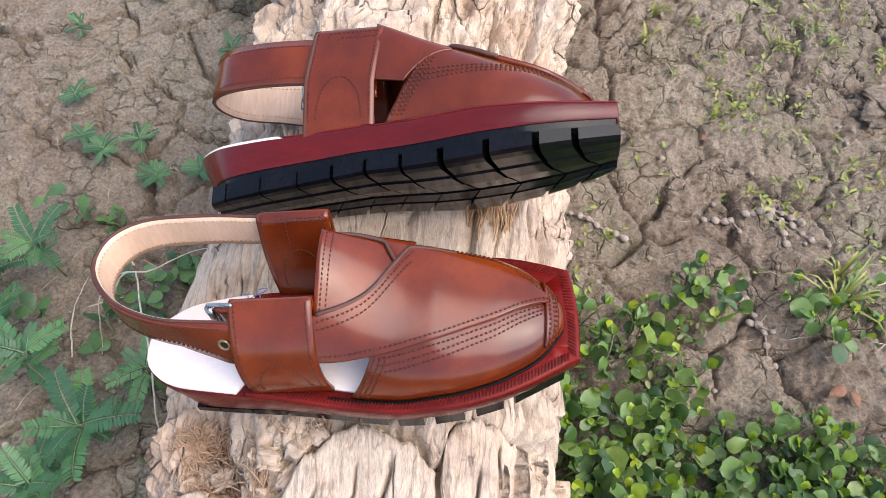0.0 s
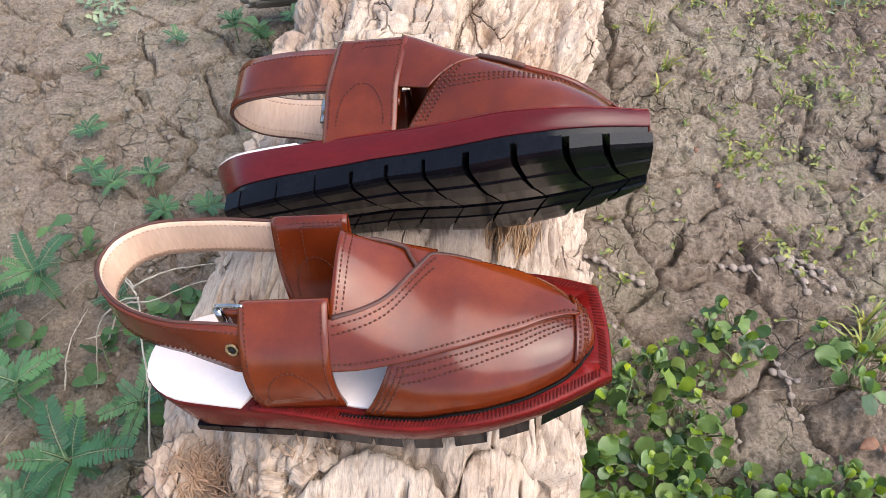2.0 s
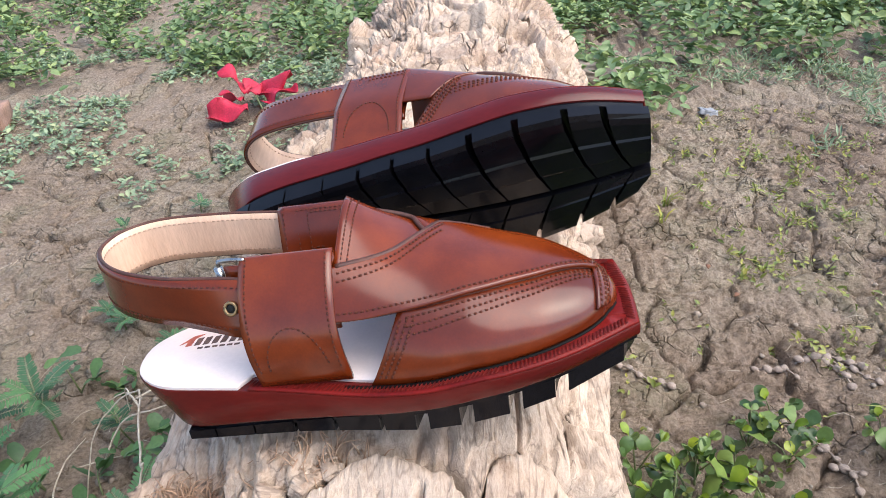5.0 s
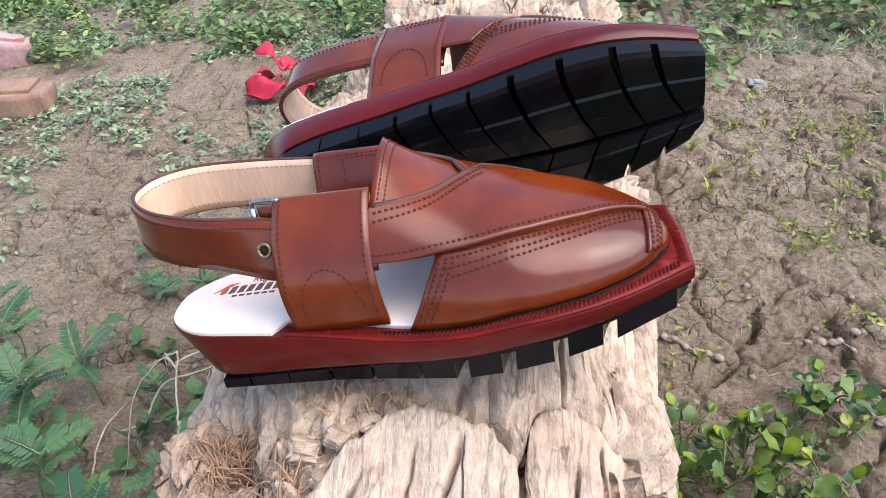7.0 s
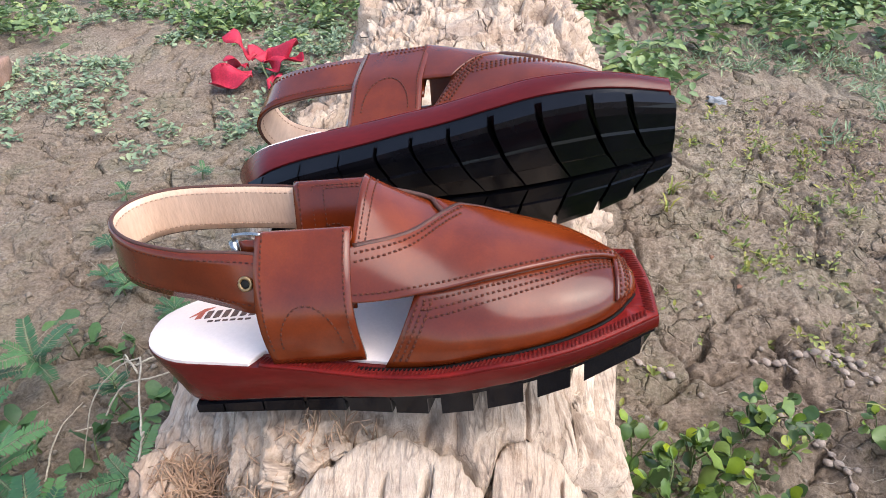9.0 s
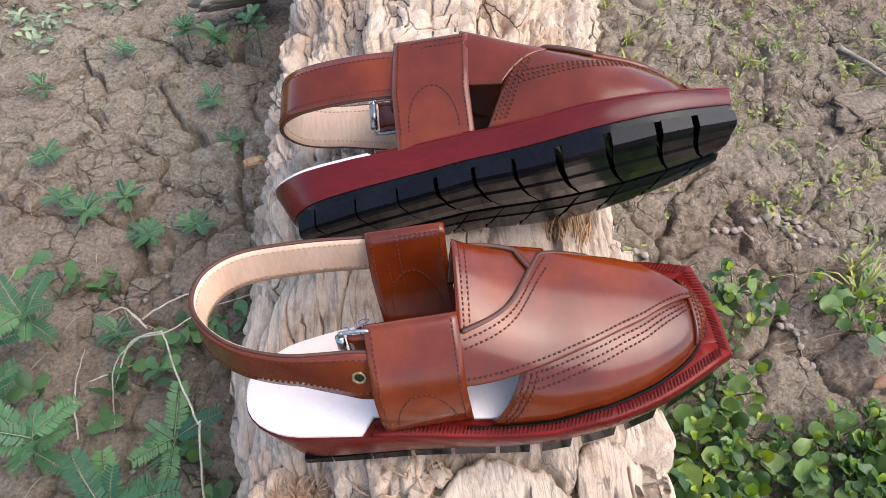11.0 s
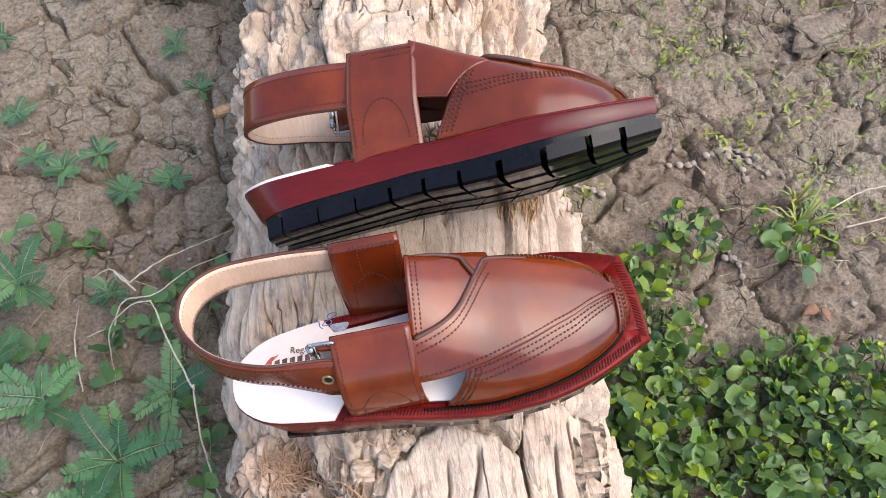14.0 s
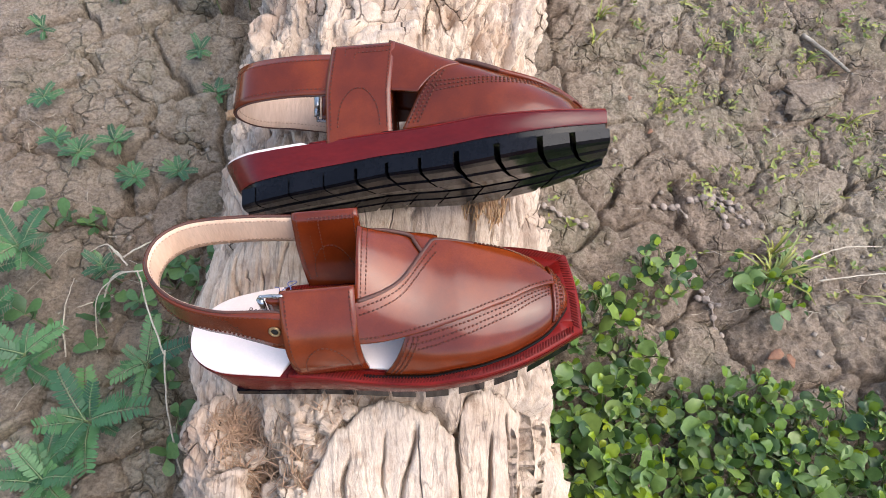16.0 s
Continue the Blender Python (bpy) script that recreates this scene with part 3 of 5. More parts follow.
split_plate([-0.118, -0.105, -0.090, -0.073, -0.056, -0.028, -0.017, -0.005], [0.068, 0.098, 0.120, 0.136, 0.143, 0.136, 0.130, 0.114], -0.118, -0.005, 0.013, 1)
split_plate([-0.002, 0.001, 0.011, 0.034, 0.043, 0.061, 0.068], [0.117, 0.133, 0.148, 0.149, 0.143, 0.135, 0.112], -0.002, 0.070, 0.013, 2)


def log_top(x, y):
    """Height of the log's upper surface at a place."""
    th = np.linspace(0.15, np.pi - 0.15, 600)
    px, _, pz = log_point(th, np.full(600, y))
    o = np.argsort(px)
    return float(np.interp(x, px[o], pz[o]))


# ---- sandals ----
# Own frame of a sandal: u from heel to toe, v across, w up from the sole's underside.
SOLE_L = 0.272
SU = [0.006, 0.009, 0.018, 0.03, 0.06, 0.10, 0.14, 0.17, 0.20, 0.225, 0.245, 0.262, 0.272]
SN = [0.006, 0.015, 0.024, 0.030, 0.035, 0.040, 0.047, 0.0515, 0.051, 0.046, 0.039, 0.031, 0.027]
SF = [0.006, 0.014, 0.022, 0.029, 0.034, 0.037, 0.042, 0.048, 0.052, 0.051, 0.046, 0.039, 0.034]
UU = [0.10, 0.14, 0.17, 0.20, 0.225, 0.245, 0.256, 0.262, 0.2645]
UN = [0.034, 0.0395, 0.0435, 0.042, 0.036, 0.027, 0.0185, 0.010, 0.003]
UF = [0.034, 0.0375, 0.0415, 0.044, 0.041, 0.032, 0.021, 0.011, 0.003]
UH = [0.064, 0.052, 0.0405, 0.0325, 0.0265, 0.0195, 0.014, 0.009, 0.004]
UR = [0.028, 0.032, 0.033, 0.025, 0.016, 0.007, 0.004, 0.003, 0.001]


LIFT = [1.0, 1.0]


def ease(u, xs, ys):
    """Smooth interpolation in a table."""
    u = np.asarray(u, float)
    k = 0.006
    return sum(np.interp(u + d * k, xs, ys) * w for d, w in ((-1, 0.25), (0, 0.5), (1, 0.25)))


def spring(u):
    return 0.0155 * np.clip((np.asarray(u, float) - 0.155) / 0.117, 0, 2) ** 1.8


def drop(u):
    """The heel is thicker than the toe."""
    return 0.010 * np.clip(1 - np.asarray(u, float) / 0.13, 0, 1)


def taper(u):
    """The sole thins towards the toe."""
    return 0.008 * np.clip((np.asarray(u, float) - 0.19) / 0.08, 0, 1)


def heel_low(u):
    """The heel's seat lies lower than the waist."""
    return 0.0055 * np.clip(1 - np.asarray(u, float) / 0.12, 0, 1) + waist(u)


def waist(u):
    """The sole dips at the waist."""
    return 0.007 * LIFT[1] * np.exp(-(((np.asarray(u, float) - 0.135) / 0.05) ** 2))


def sole_top(u):
    return 0.030 + spring(u) - taper(u) - heel_low(u)


def sole_outline(inset=0.0):
    us = np.concatenate([[0.006, 0.0072, 0.0095, 0.013], np.linspace(0.019, SOLE_L, 46)])
    near = np.stack([us, -np.interp(us, SU, SN)], 1)
    far = np.stack([us, np.interp(us, SU, SF)], 1)[::-1]
    front = np.array([(SOLE_L + 0.0022 * math.sin(math.pi * t), -0.027 + 0.061 * t) for t in np.linspace(0, 1, 9)[1:-1]])
    p = np.concatenate([near, front, far])
    for _ in range(2):
        q = (np.roll(p, 1, 0) + 2 * p + np.roll(p, -1, 0)) / 4
        keep = (p[:, 0] > SOLE_L - 0.006)[:, None]
        p = np.where(keep, p, q)
    t = unit(np.roll(p, -1, 0) - np.roll(p, 1, 0))
    n = np.stack([-t[:, 1], t[:, 0]], 1)
    d = np.broadcast_to(np.asarray(inset, float), (len(p),))
    return p + n * d[:, None]


def slanted(p, w):
    """The heel's back slopes forward towards the ground."""
    u = p[:, 0] + 0.023 * np.clip(1 - p[:, 0] / 0.05, 0, 1) * np.clip((0.030 - w) / 0.030, 0, 1)
    return np.stack([u, p[:, 1] * (1 - 0.05 * (0.03 - w) / 0.03), w + spring(u) - drop(u) * (0.030 - w) / 0.030 - taper(u) * w / 0.030 - heel_low(u) + 0.6 * waist(u) * (1 - w / 0.030)], 1)


def loft(rings):
    n = len(rings[0])
    v = np.concatenate(rings)
    f = [(k * n + i, k * n + (i + 1) % n, (k + 1) * n + (i + 1) % n, (k + 1) * n + i) for k in range(len(rings) - 1) for i in range(n)]
    # both ends are closed by cross strips, so that they follow the curve of the sole
    strips = [(i, i + 1, n - 2 - i, n - 1 - i) for i in range(n // 2 - 1)]
    strips.append((n // 2 - 1, n // 2, n // 2 + 1) if n % 2 else (n // 2 - 1, n // 2))
    strips = [q for q in strips if len(q) > 2]
    top = (len(rings) - 1) * n
    return v, f + [q[::-1] for q in strips] + [tuple(top + i for i in q) for q in strips]


def last(u, th, off=0.0):
    """The surface of the upper: th from the near welt (0) over the ridge (pi/2) to the far welt (pi)."""
    u, th = np.broadcast_arrays(np.asarray(u, float), np.asarray(th, float))
    n, f, h, r = ease(u, UU, UN), ease(u, UU, UF), ease(u, UU, UH), ease(u, UU, UR)
    r = np.minimum(r, f - 0.0015)
    h = h * LIFT[0] + waist(u)
    c, s = np.cos(th), np.sin(th)
    p = 2 / 2.25
    v = r - np.where(c > 0, r + n, f - r) * np.sign(c) * np.abs(c) ** p
    g = np.stack([u, v, sole_top(u) + 0.002 + h * np.abs(s) ** p], -1)
    return g


def last_normal(u, th):
    e = 1e-3
    n = np.cross(last(u, th + e) - last(u, th - e), last(u + e, th) - last(u - e, th))
    return -unit(n)


TL_U, TL = [0.105, 0.14, 0.19, 0.225, 0.245, 0.256], [25, 31, 47, 62, 78, 88]
TC_U, TC = [0.105, 0.126, 0.150, 0.164, 0.173, 0.186, 0.207, 0.23], [45, 53, 62, 75, 90, 98, 104, 112]


def th_low(u):
    return np.radians(ease(u, TL_U, TL))


def th_high(u):
    return np.radians(np.minimum(sum(np.interp(np.asarray(u) + 0.004 * d, TC_U, TC) for d in range(-3, 4)) / 7, 180 - ease(u, TL_U, TL)))


def flap(us, profile, n=26):
    prof = smooth_curve(profile, n)
    return np.array([[(u, v, w) for v, w in prof] for u in us])


STRAP = [(0.093, -0.022), (0.073, -0.019), (0.040, -0.0145), (0.016, -0.005), (0.000, 0.010), (-0.006, 0.026), (-0.001, 0.043), (0.017, 0.054), (0.05, 0.0568), (0.080, 0.0562), (0.10, 0.0555)]


STRAP_B = [(0.10, -0.026), (0.075, -0.027), (0.044, -0.024), (0.025, -0.015), (0.0170, 0.000), (0.0185, 0.016), (0.031, 0.027), (0.057, 0.0315), (0.085, 0.0335), (0.10, 0.0335)]
FAR_LEAN = [(0.0335, 0.0240), (0.038, 0.045), (0.045, 0.063), (0.0515, 0.0785), (0.054, 0.0812), (0.0575, 0.0800), (0.0555, 0.066), (0.049, 0.048), (0.043, 0.031)]
FAR_UPRIGHT = [(0.0345, 0.0240), (0.0365, 0.047), (0.0375, 0.066), (0.0345, 0.089), (0.0330, 0.0965), (0.0300, 0.0980), (0.0290, 0.094), (0.0310, 0.070), (0.0315, 0.052)]


def sandal(label, m, sgn, writing, strap_plan, far_prof, lift=1.0, strap_up=0.0, rubber=0.0125):
    LIFT[:] = lift, (1.0 if writing else 0.1)
    top = tagged(new("sandal"), label, "sandal", "pair of sandals")
    top.empty_display_size = 0.05
    top.matrix_world = m

    def put(name, vf, material, parent=top, lab="", smooth=True):
        v, f = (np.array(vf.v), vf.f) if isinstance(vf, Soup) else vf
        v = np.array(v, float).copy()
        v[:, 1] *= sgn
        if sgn < 0:
            f = [tuple(t)[::-1] for t in f]
        return part(name, mesh_of(name, v, f, material, smooth), parent, lab)

    def hard(ob, degrees=35):
        md = ob.modifiers.new("edges", "EDGE_SPLIT")
        md.split_angle = radians(degrees)
        return ob

    # midsole, rubber base and tread
    thick = rubber > 0.015
    thin = lambda u: np.interp(u, [0, 0.1, 0.2, 0.27], [0.0135, 0.015, 0.0165, 0.018]) if thick else np.interp(u, [0.02, 0.1, 0.16, 0.27], [0.0080, 0.0120, 0.0178, 0.0205])
    short = 0.0 if thick else 0.010
    bed = 0.0048 if thick else 0.0035
    o, o1, o2 = sole_outline(), sole_outline(0.0006), sole_outline(0.0016)
    hard(put("midsole", loft([slanted(o1, thin(o1[:, 0])), slanted(o, thin(o[:, 0]) + 0.0012), slanted(o, 0.0285), slanted(o1, 0.030)]), MIDSOLE, lab="red lacquered leather midsole"))
    o2[:, 0] += short * np.clip(1 - o2[:, 0] / 0.07, 0, 1)
    base = hard(put("outsole", loft([slanted(o2, thin(o2[:, 0]) - bed), slanted(o2, thin(o2[:, 0]) - bed + 0.0005), slanted(o2, thin(o2[:, 0]) - 0.0003), slanted(o2, thin(o2[:, 0]) + 0.0002)]), RUBBER, lab="glossy black rubber outsole cut from a tyre"))
    rnd = random.Random(5)
    for side, tab, shift in ((-1, SN, 0.0), (1, SF, 0.008)):
        cuts = [0.012]
        while cuts[-1] < SOLE_L - 0.012:
            cuts.append(cuts[-1] + (0.021 if cuts[-1] < 0.12 else 0.0225) + rnd.uniform(-0.002, 0.002))
        cuts[-1] = SOLE_L + 0.001
        if thick:
            cuts = [c - 0.002 + (0 if side > 0 else 0.009) for c in (0.014, 0.037, 0.061, 0.085, 0.107, 0.128, 0.150, 0.174, 0.200, 0.227, 0.248)] + [SOLE_L + 0.001]
            cuts = [c for c in cuts[:-1] if c < SOLE_L - 0.002] + [SOLE_L + 0.001]
        for a, b in zip(cuts[:-1], cuts[1:]):
            open_ = lambda c: 0.0005 if c < 0.09 else 0.0012 if c < 0.16 else 0.0020 if thick else 0.0034
            gaps = open_(a), open_(b)
            ts = np.array([0, 0.26, 0.29, 0.56, 0.59, 0.84, 0.94, 1.0])
            wb = np.array([0.0018, 0.0008, 0.0, 0.0, 0.0010, 0.0012, 0.0018, 0.0032])
            k = len(ts)
            rows = []
            for u0, gap in ((a, gaps[0]), (b, -gaps[1])):
                u0 = np.maximum(u0 + gap * (0.25 + 0.75 * ts if thick else 1), 0.013)
                us = u0 + shift + 0.014 * (1 - ts) ** 1.5 - 0.006
                us = np.clip(us, 0.0265 + 0.7 * short, SOLE_L - 0.0005 if b < SOLE_L else SOLE_L + 0.0012)
                edge = side * (np.interp(us, SU, tab) * (1 - 0.048) - 0.0002)
                mid = -0.006 + side * 0.0022
                v = mid + ts * (edge - mid)
                dr, hl = drop(us), heel_low(us) - 0.55 * waist(us)
                rows.append((us, v, wb + spring(us) - dr - hl, thin(us) - (bed - 0.001) + spring(us) - hl - dr * (1 - thin(us) / 0.03) - taper(us) * thin(us) / 0.03))
            if np.ptp(np.concatenate([rows[0][0], rows[1][0]])) < 0.004:
                continue
            v = [(u, y, w) for us, vs, lo, hi in rows for arr in (lo, hi) for u, y, w in zip(us, vs, arr)]
            f = []
            for i in range(k - 1):
                f += [(i, i + 1, 2 * k + i + 1, 2 * k + i), (k + i, 3 * k + i, 3 * k + i + 1, k + i + 1), (i, k + i, k + i + 1, i + 1), (2 * k + i, 2 * k + i + 1, 3 * k + i + 1, 3 * k + i)]
            f += [(0, 2 * k, 3 * k, k), (k - 1, 2 * k - 1, 4 * k - 1, 3 * k - 1)]
            if side > 0:
                f = [q[::-1] for q in f]
            put("tread_block", (v, f), RUBBER, base, smooth=False)

    # insole and welt
    u = o[:, 0]
    ins = np.where(u < 0.073, 0.0012, 0.0115 + 0.014 * np.clip((u - 0.20) / 0.05, 0, 1))
    oi = sole_outline(ins)
    lip = lambda p, w: np.stack([p[:, 0], p[:, 1], w + spring(p[:, 0]) - taper(p[:, 0]) - heel_low(p[:, 0])], 1)
    insole = hard(put("insole", loft([lip(oi, 0.0296), lip(oi, 0.0317), lip(sole_outline(ins + 0.0012), 0.0325)]), INSOLE, lab="pale cream leather insole"))
    inw = 0.009 + 0.010 * np.clip((u - 0.225) / 0.03, 0, 1)
    run = [i for i in range(len(o)) if u[i] > 0.071]
    ring = np.stack([lip(sole_outline(0.0006), 0.0302)[run], lip(sole_outline(0.0012), 0.0312)[run], lip(sole_outline(inw), 0.0315)[run], lip(sole_outline(inw + 0.0005), 0.0302)[run]], 1)
    welt = put("welt", sheet(ring, -0.0002, 0.0002, True), WELT, lab="bright red welt around the upper")
    cord = Soup()
    inner, outer = resample(lip(sole_outline(0.0072), 0.0318)[run], 0.0021), resample(lip(sole_outline(0.0022), 0.0318)[run], 0.0021)
    for a, b in zip(inner[:-1], outer[1:]):
        k = outer[np.argmin(np.linalg.norm(outer - a, axis=1))] + (b - outer[np.argmin(np.linalg.norm(outer - b, axis=1))])
        d = k - a
        side = unit(np.cross(d, (0, 0, 1))) * 0.0006
        lean = unit(np.cross((0, 0, 1), d)) * 0.0012
        p, q = a + lean, k - lean
        up = np.array((0, 0, 0.0008))
        cord.add([p - side, p + side, q + side, q - side, (p * 3 + q) / 4 + up, (p + q * 3) / 4 + up], [(0, 1, 4), (1, 2, 5, 4), (2, 3, 5), (3, 0, 4, 5)])
    put("welt_stitching", cord, CORD, welt, "slanted rope stitch along the welt")

    # toe cap with its piping
    ths = np.linspace(0, np.pi, 61)
    rear = 0.1385 + 0.026 * np.sin(ths) ** 0.8
    g = np.array([[last(r + (0.2645 - r) * (1 - (1 - t) ** 1.35), a) for a, r in zip(ths, rear)] for t in np.linspace(0, 1, 46)])
    cap = put("toe_cap", sheet(g, -0.0015, 0.0006), LEATHER, lab="polished brown leather toe with seam rows")
    pu = np.concatenate([np.linspace(0.125, 0.2635, 50), np.linspace(0.2635, 0.125, 50)])
    pt = np.concatenate([np.zeros(50), np.full(50, np.pi)])
    pp = last(pu, pt) + np.array((0, 0, -0.0008))
    pp[:, 1] += np.where(pt < 1, -1, 1) * 0.0013
    put("piping", tube(pp, 0.0013, 6), PIPING, cap, "black cord piping")

    # crossing straps of the upper
    th = np.radians(np.linspace(38, 156, 44))
    lo = np.interp(np.degrees(th), [38, 60, 90, 100, 125, 156], [0.1245, 0.1265, 0.1300, 0.1305, 0.129, 0.127])
    hi = np.interp(np.degrees(th), [38, 58, 110, 156], [0.140, 0.174, 0.178, 0.150])
    rise = 0.0085 if lift < 1.1 else 0.002
    peak = rise * np.exp(-(((np.degrees(th) - 88) / 19) ** 2))
    g = np.array([[last(a + (b - a) * t, x) + np.array((0, 0, k * (1 - t) ** 3)) for a, b, x, k in zip(lo, hi, th, peak)] for t in np.linspace(0, 1, 22)])
    tongue = put("under_strap", sheet(g, -0.0005, 0.0014), LEATHER, lab="brown leather strap with a raised peak")
    fu = np.linspace(0.131, 0.180, 24)
    ft = np.radians(np.interp(fu, [0.131, 0.145, 0.160, 0.180], [112, 103, 93, 72]))

    def on_tongue(u, a):
        t = np.clip((u - 0.1302) / 0.047, 0, 1)
        return last(u, a) + np.array((0, 0, rise * math.exp(-(((math.degrees(a) - 88) / 19) ** 2)) * (1 - t) ** 3))

    if writing:
        g = np.array([[on_tongue(x, a + (radians(152) - a) * t) for t in np.linspace(0, 1, 14)] for x, a in zip(fu, ft)])
        side_strap = put("far_strap", sheet(g, 0.0010, 0.0036), LEATHER, lab="brown leather strap passing under the crossing one")
        put("edge_cord", tube(g[:, 0] + grid_normals(g)[:, 0] * 0.0026, 0.0014, 6), LEATHER_EDGE, side_strap)
    us = np.concatenate([np.linspace(0.1185, 0.21, 44), np.linspace(0.213, 0.2555, 18)])
    lo, hi = th_low(us), th_high(us)
    g = np.array([[last(x, a + (b - a) * t) for t in np.linspace(0, 1, 30)] for x, a, b in zip(us, lo, hi)])
    over = put("over_strap", sheet(g, 0.0004, 0.0040), LEATHER, lab="polished brown leather strap crossing the toe")
    # dark cut edge, thickened so its colour also draws the strap's shadow line
    put("edge_cord", tube(last(us[4:41], hi[4:41]) + last_normal(us[4:41], hi[4:41]) * 0.0028, 0.0017, 6), LEATHER_EDGE, over)

    # the end of the strap, stitched down round the toe
    bu, bt = np.linspace(0.2500, 0.2575, 8), np.radians(np.linspace(20, 132, 30))
    g = np.array([[last(x + 0.0035 * math.sin(a), a) for a in bt] for x in bu])
    loop_end = put("strap_end", sheet(g, 0.0002, 0.0022), LEATHER, lab="stitched leather strap end wrapped round the toe")
    s = Soup()
    for i in (2, 4, 6):
        stitches(g[i] + grid_normals(g)[i] * 0.0022, grid_normals(g)[i], s, 0.0028, 0.0019, 0.0011, 0.0006)
    put("stitching", s, THREAD, loop_end)

    def row(us, th, off, pitch=0.0028, parent=over, mat_=THREAD):
        s = Soup()
        p, n = last(us, th), last_normal(us, th)
        stitches(p + n * off, n, s, pitch, pitch * 0.68, 0.0012, 0.0007)
        put("stitching", s, mat_, parent)

    for k in (0.0, 1.0):
        w = us[(us < 0.182) & (us > 0.125)]
        row(w, th_high(w) - np.radians(3.5 + 4.0 * k), 0.0040)
        row(us[us > 0.125], th_low(us[us > 0.125]) + np.radians(3.5), 0.0040) if k == 0 else None
    w = us[us > 0.158]
    for k in (3, 7.5, 12):
        row(w, np.maximum(th_low(w) - np.radians(k), 0.12), 0.0006, parent=cap)
        row(w, np.minimum(np.pi - th_low(w) + np.radians(k), np.pi - 0.12), 0.0006, parent=cap)
    for k in (0.0025, 0.0055, 0.0085):
        a = np.linspace(0.05, 0.62, 18)
        row(0.1385 + 0.026 * np.sin(a) ** 0.8 + k, a, 0.0008, parent=cap)
        a = np.linspace(0.05, 1.0, 24)
        row(0.1385 + 0.026 * np.sin(a) ** 0.8 + k, np.pi - a, 0.0008, parent=cap)
    a = np.radians(np.linspace(42, 92, 30))
    base_u = np.interp(np.degrees(a), [38, 60, 90], [0.1245, 0.1265, 0.1300])
    for k in (0.0032, 0.0062):
        p = last(base_u + k, a) + np.array([(0, 0, rise * math.exp(-(((math.degrees(x) - 88) / 19) ** 2)) * (1 - k / 0.05) ** 3) for x in a])
        s = Soup()
        n = last_normal(base_u + k, a)
        stitches(p + n * 0.0014, n, s, 0.0028, 0.0020, 0.0009, 0.0005)
        put("stitching", s, THREAD, tongue)

    # side flaps, folded over at the top
    near_prof = [(-0.0345, 0.0275), (-0.0368, 0.044), (-0.034, 0.058), (-0.0255, 0.073), (-0.012, 0.0845), (-0.0075, 0.0855), (-0.0068, 0.083), (-0.014, 0.072), (-0.022, 0.061), (-0.026, 0.052)]
    for prof, us_f, lab, fl in ((near_prof, (0.0815, 0.1275), "brown leather side flap with a stitched half moon", True), (far_prof, (0.086, 0.130), "brown leather side flap", False)):
        uf = np.linspace(*us_f, 14)
        g = flap(uf, prof, 34)
        g[:, :, 0] += (0.003 * np.clip((0.05 - g[:, :, 2]) / 0.02, -0.5, 1)) * 0.6
        if prof is FAR_UPRIGHT:
            g[:, :, 0] += 0.006 * (g[:, :, 2] - 0.03) / 0.07
        fob = put("side_flap", sheet(g, -0.0012, 0.0012), LEATHER, lab=lab)
        s = Soup()
        nn = grid_normals(g) * (-1 if prof is FAR_UPRIGHT else 1)
        half = slice(2, 19)
        for e in (0.9, 12.1):
            i = int(e)
            p = g[i, half] + (g[min(i + 1, 13), half] - g[i, half]) * (e - i)
            stitches(p + nn[i, half] * 0.0012, nn[i, half], s, 0.0028, 0.0020, 0.0009, 0.0005)
        arc = []
        arcn = []
        for t in np.linspace(0, np.pi, 24):
            iu, iw = 6.5 - 4.2 * math.cos(t), 2.2 + 5.6 * math.sin(t)
            a, b = int(iu), int(iw)
            fa, fb = iu - a, iw - b
            arc.append((g[a, b] * (1 - fa) + g[a + 1, b] * fa) * (1 - fb) + (g[a, b + 1] * (1 - fa) + g[a + 1, b + 1] * fa) * fb)
            arcn.append(nn[a, b])
        arc, arcn = np.array(arc), np.array(arcn)
        if fl:
            stitches(arc + arcn * 0.0012, arcn, s, 0.0028, 0.0020, 0.0009, 0.0005)
        else:
            for e in (3, 5):
                box_ = np.array([g[i, j] for i, j in [(12, 15 - e + 3), (e, 15 - e + 3), (e, 5)]])
                stitches(resample(box_, 0.002) + nn[6, 10] * 0.0012, nn[6, 10], s, 0.0028, 0.0020, 0.0009, 0.0005)
            stitches(arc + arcn * 0.0013, arcn, s, 0.0028, 0.0020, 0.0009, 0.0005)
        put("stitching", s, THREAD, fob)

    # heel strap and lining
    plan = smooth_curve(strap_plan, 90)
    tops = strap_up * (1 - 0.2 * np.exp(-(((plan[:, 0] - 0.014) / 0.03) ** 2))) + 0.0855 - 0.0785 * plan[:, 0] + 0.001 * np.sin(np.linspace(0, 9, 90))
    lean = 0.010 * np.clip((plan[:, 0] - 0.045) / 0.03, 0, 1) * (np.arange(90) < 45) + (0.0015 if writing else 0.009) * np.exp(-(((plan[:, 0] + 0.005) / 0.02) ** 2))
    outw = unit(np.stack([-np.gradient(plan[:, 1]), np.gradient(plan[:, 0])], 1))
    g = np.array([[(p[0] + n[0] * l * (t - 0.75), p[1] + n[1] * l * (t - 0.75), z - (0.0265 if writing else 0.0290) * (1 - t)) for t in np.linspace(0, 1, 6)] for p, n, l, z in zip(plan, outw, -lean, tops)])
    strap = put("heel_strap", sheet(g, 0.0, 0.0018, True), LEATHER, lab="brown leather heel strap")
    put("lining", sheet(g, -0.0013, 0.0, True), LINING, strap, "tan leather lining of the strap")
    rims = np.concatenate([g[:, 5]]) + np.array((0, 0, 0.0002))
    put("edge_cord", tube(rims, 0.0011, 5), LEATHER_EDGE, strap)
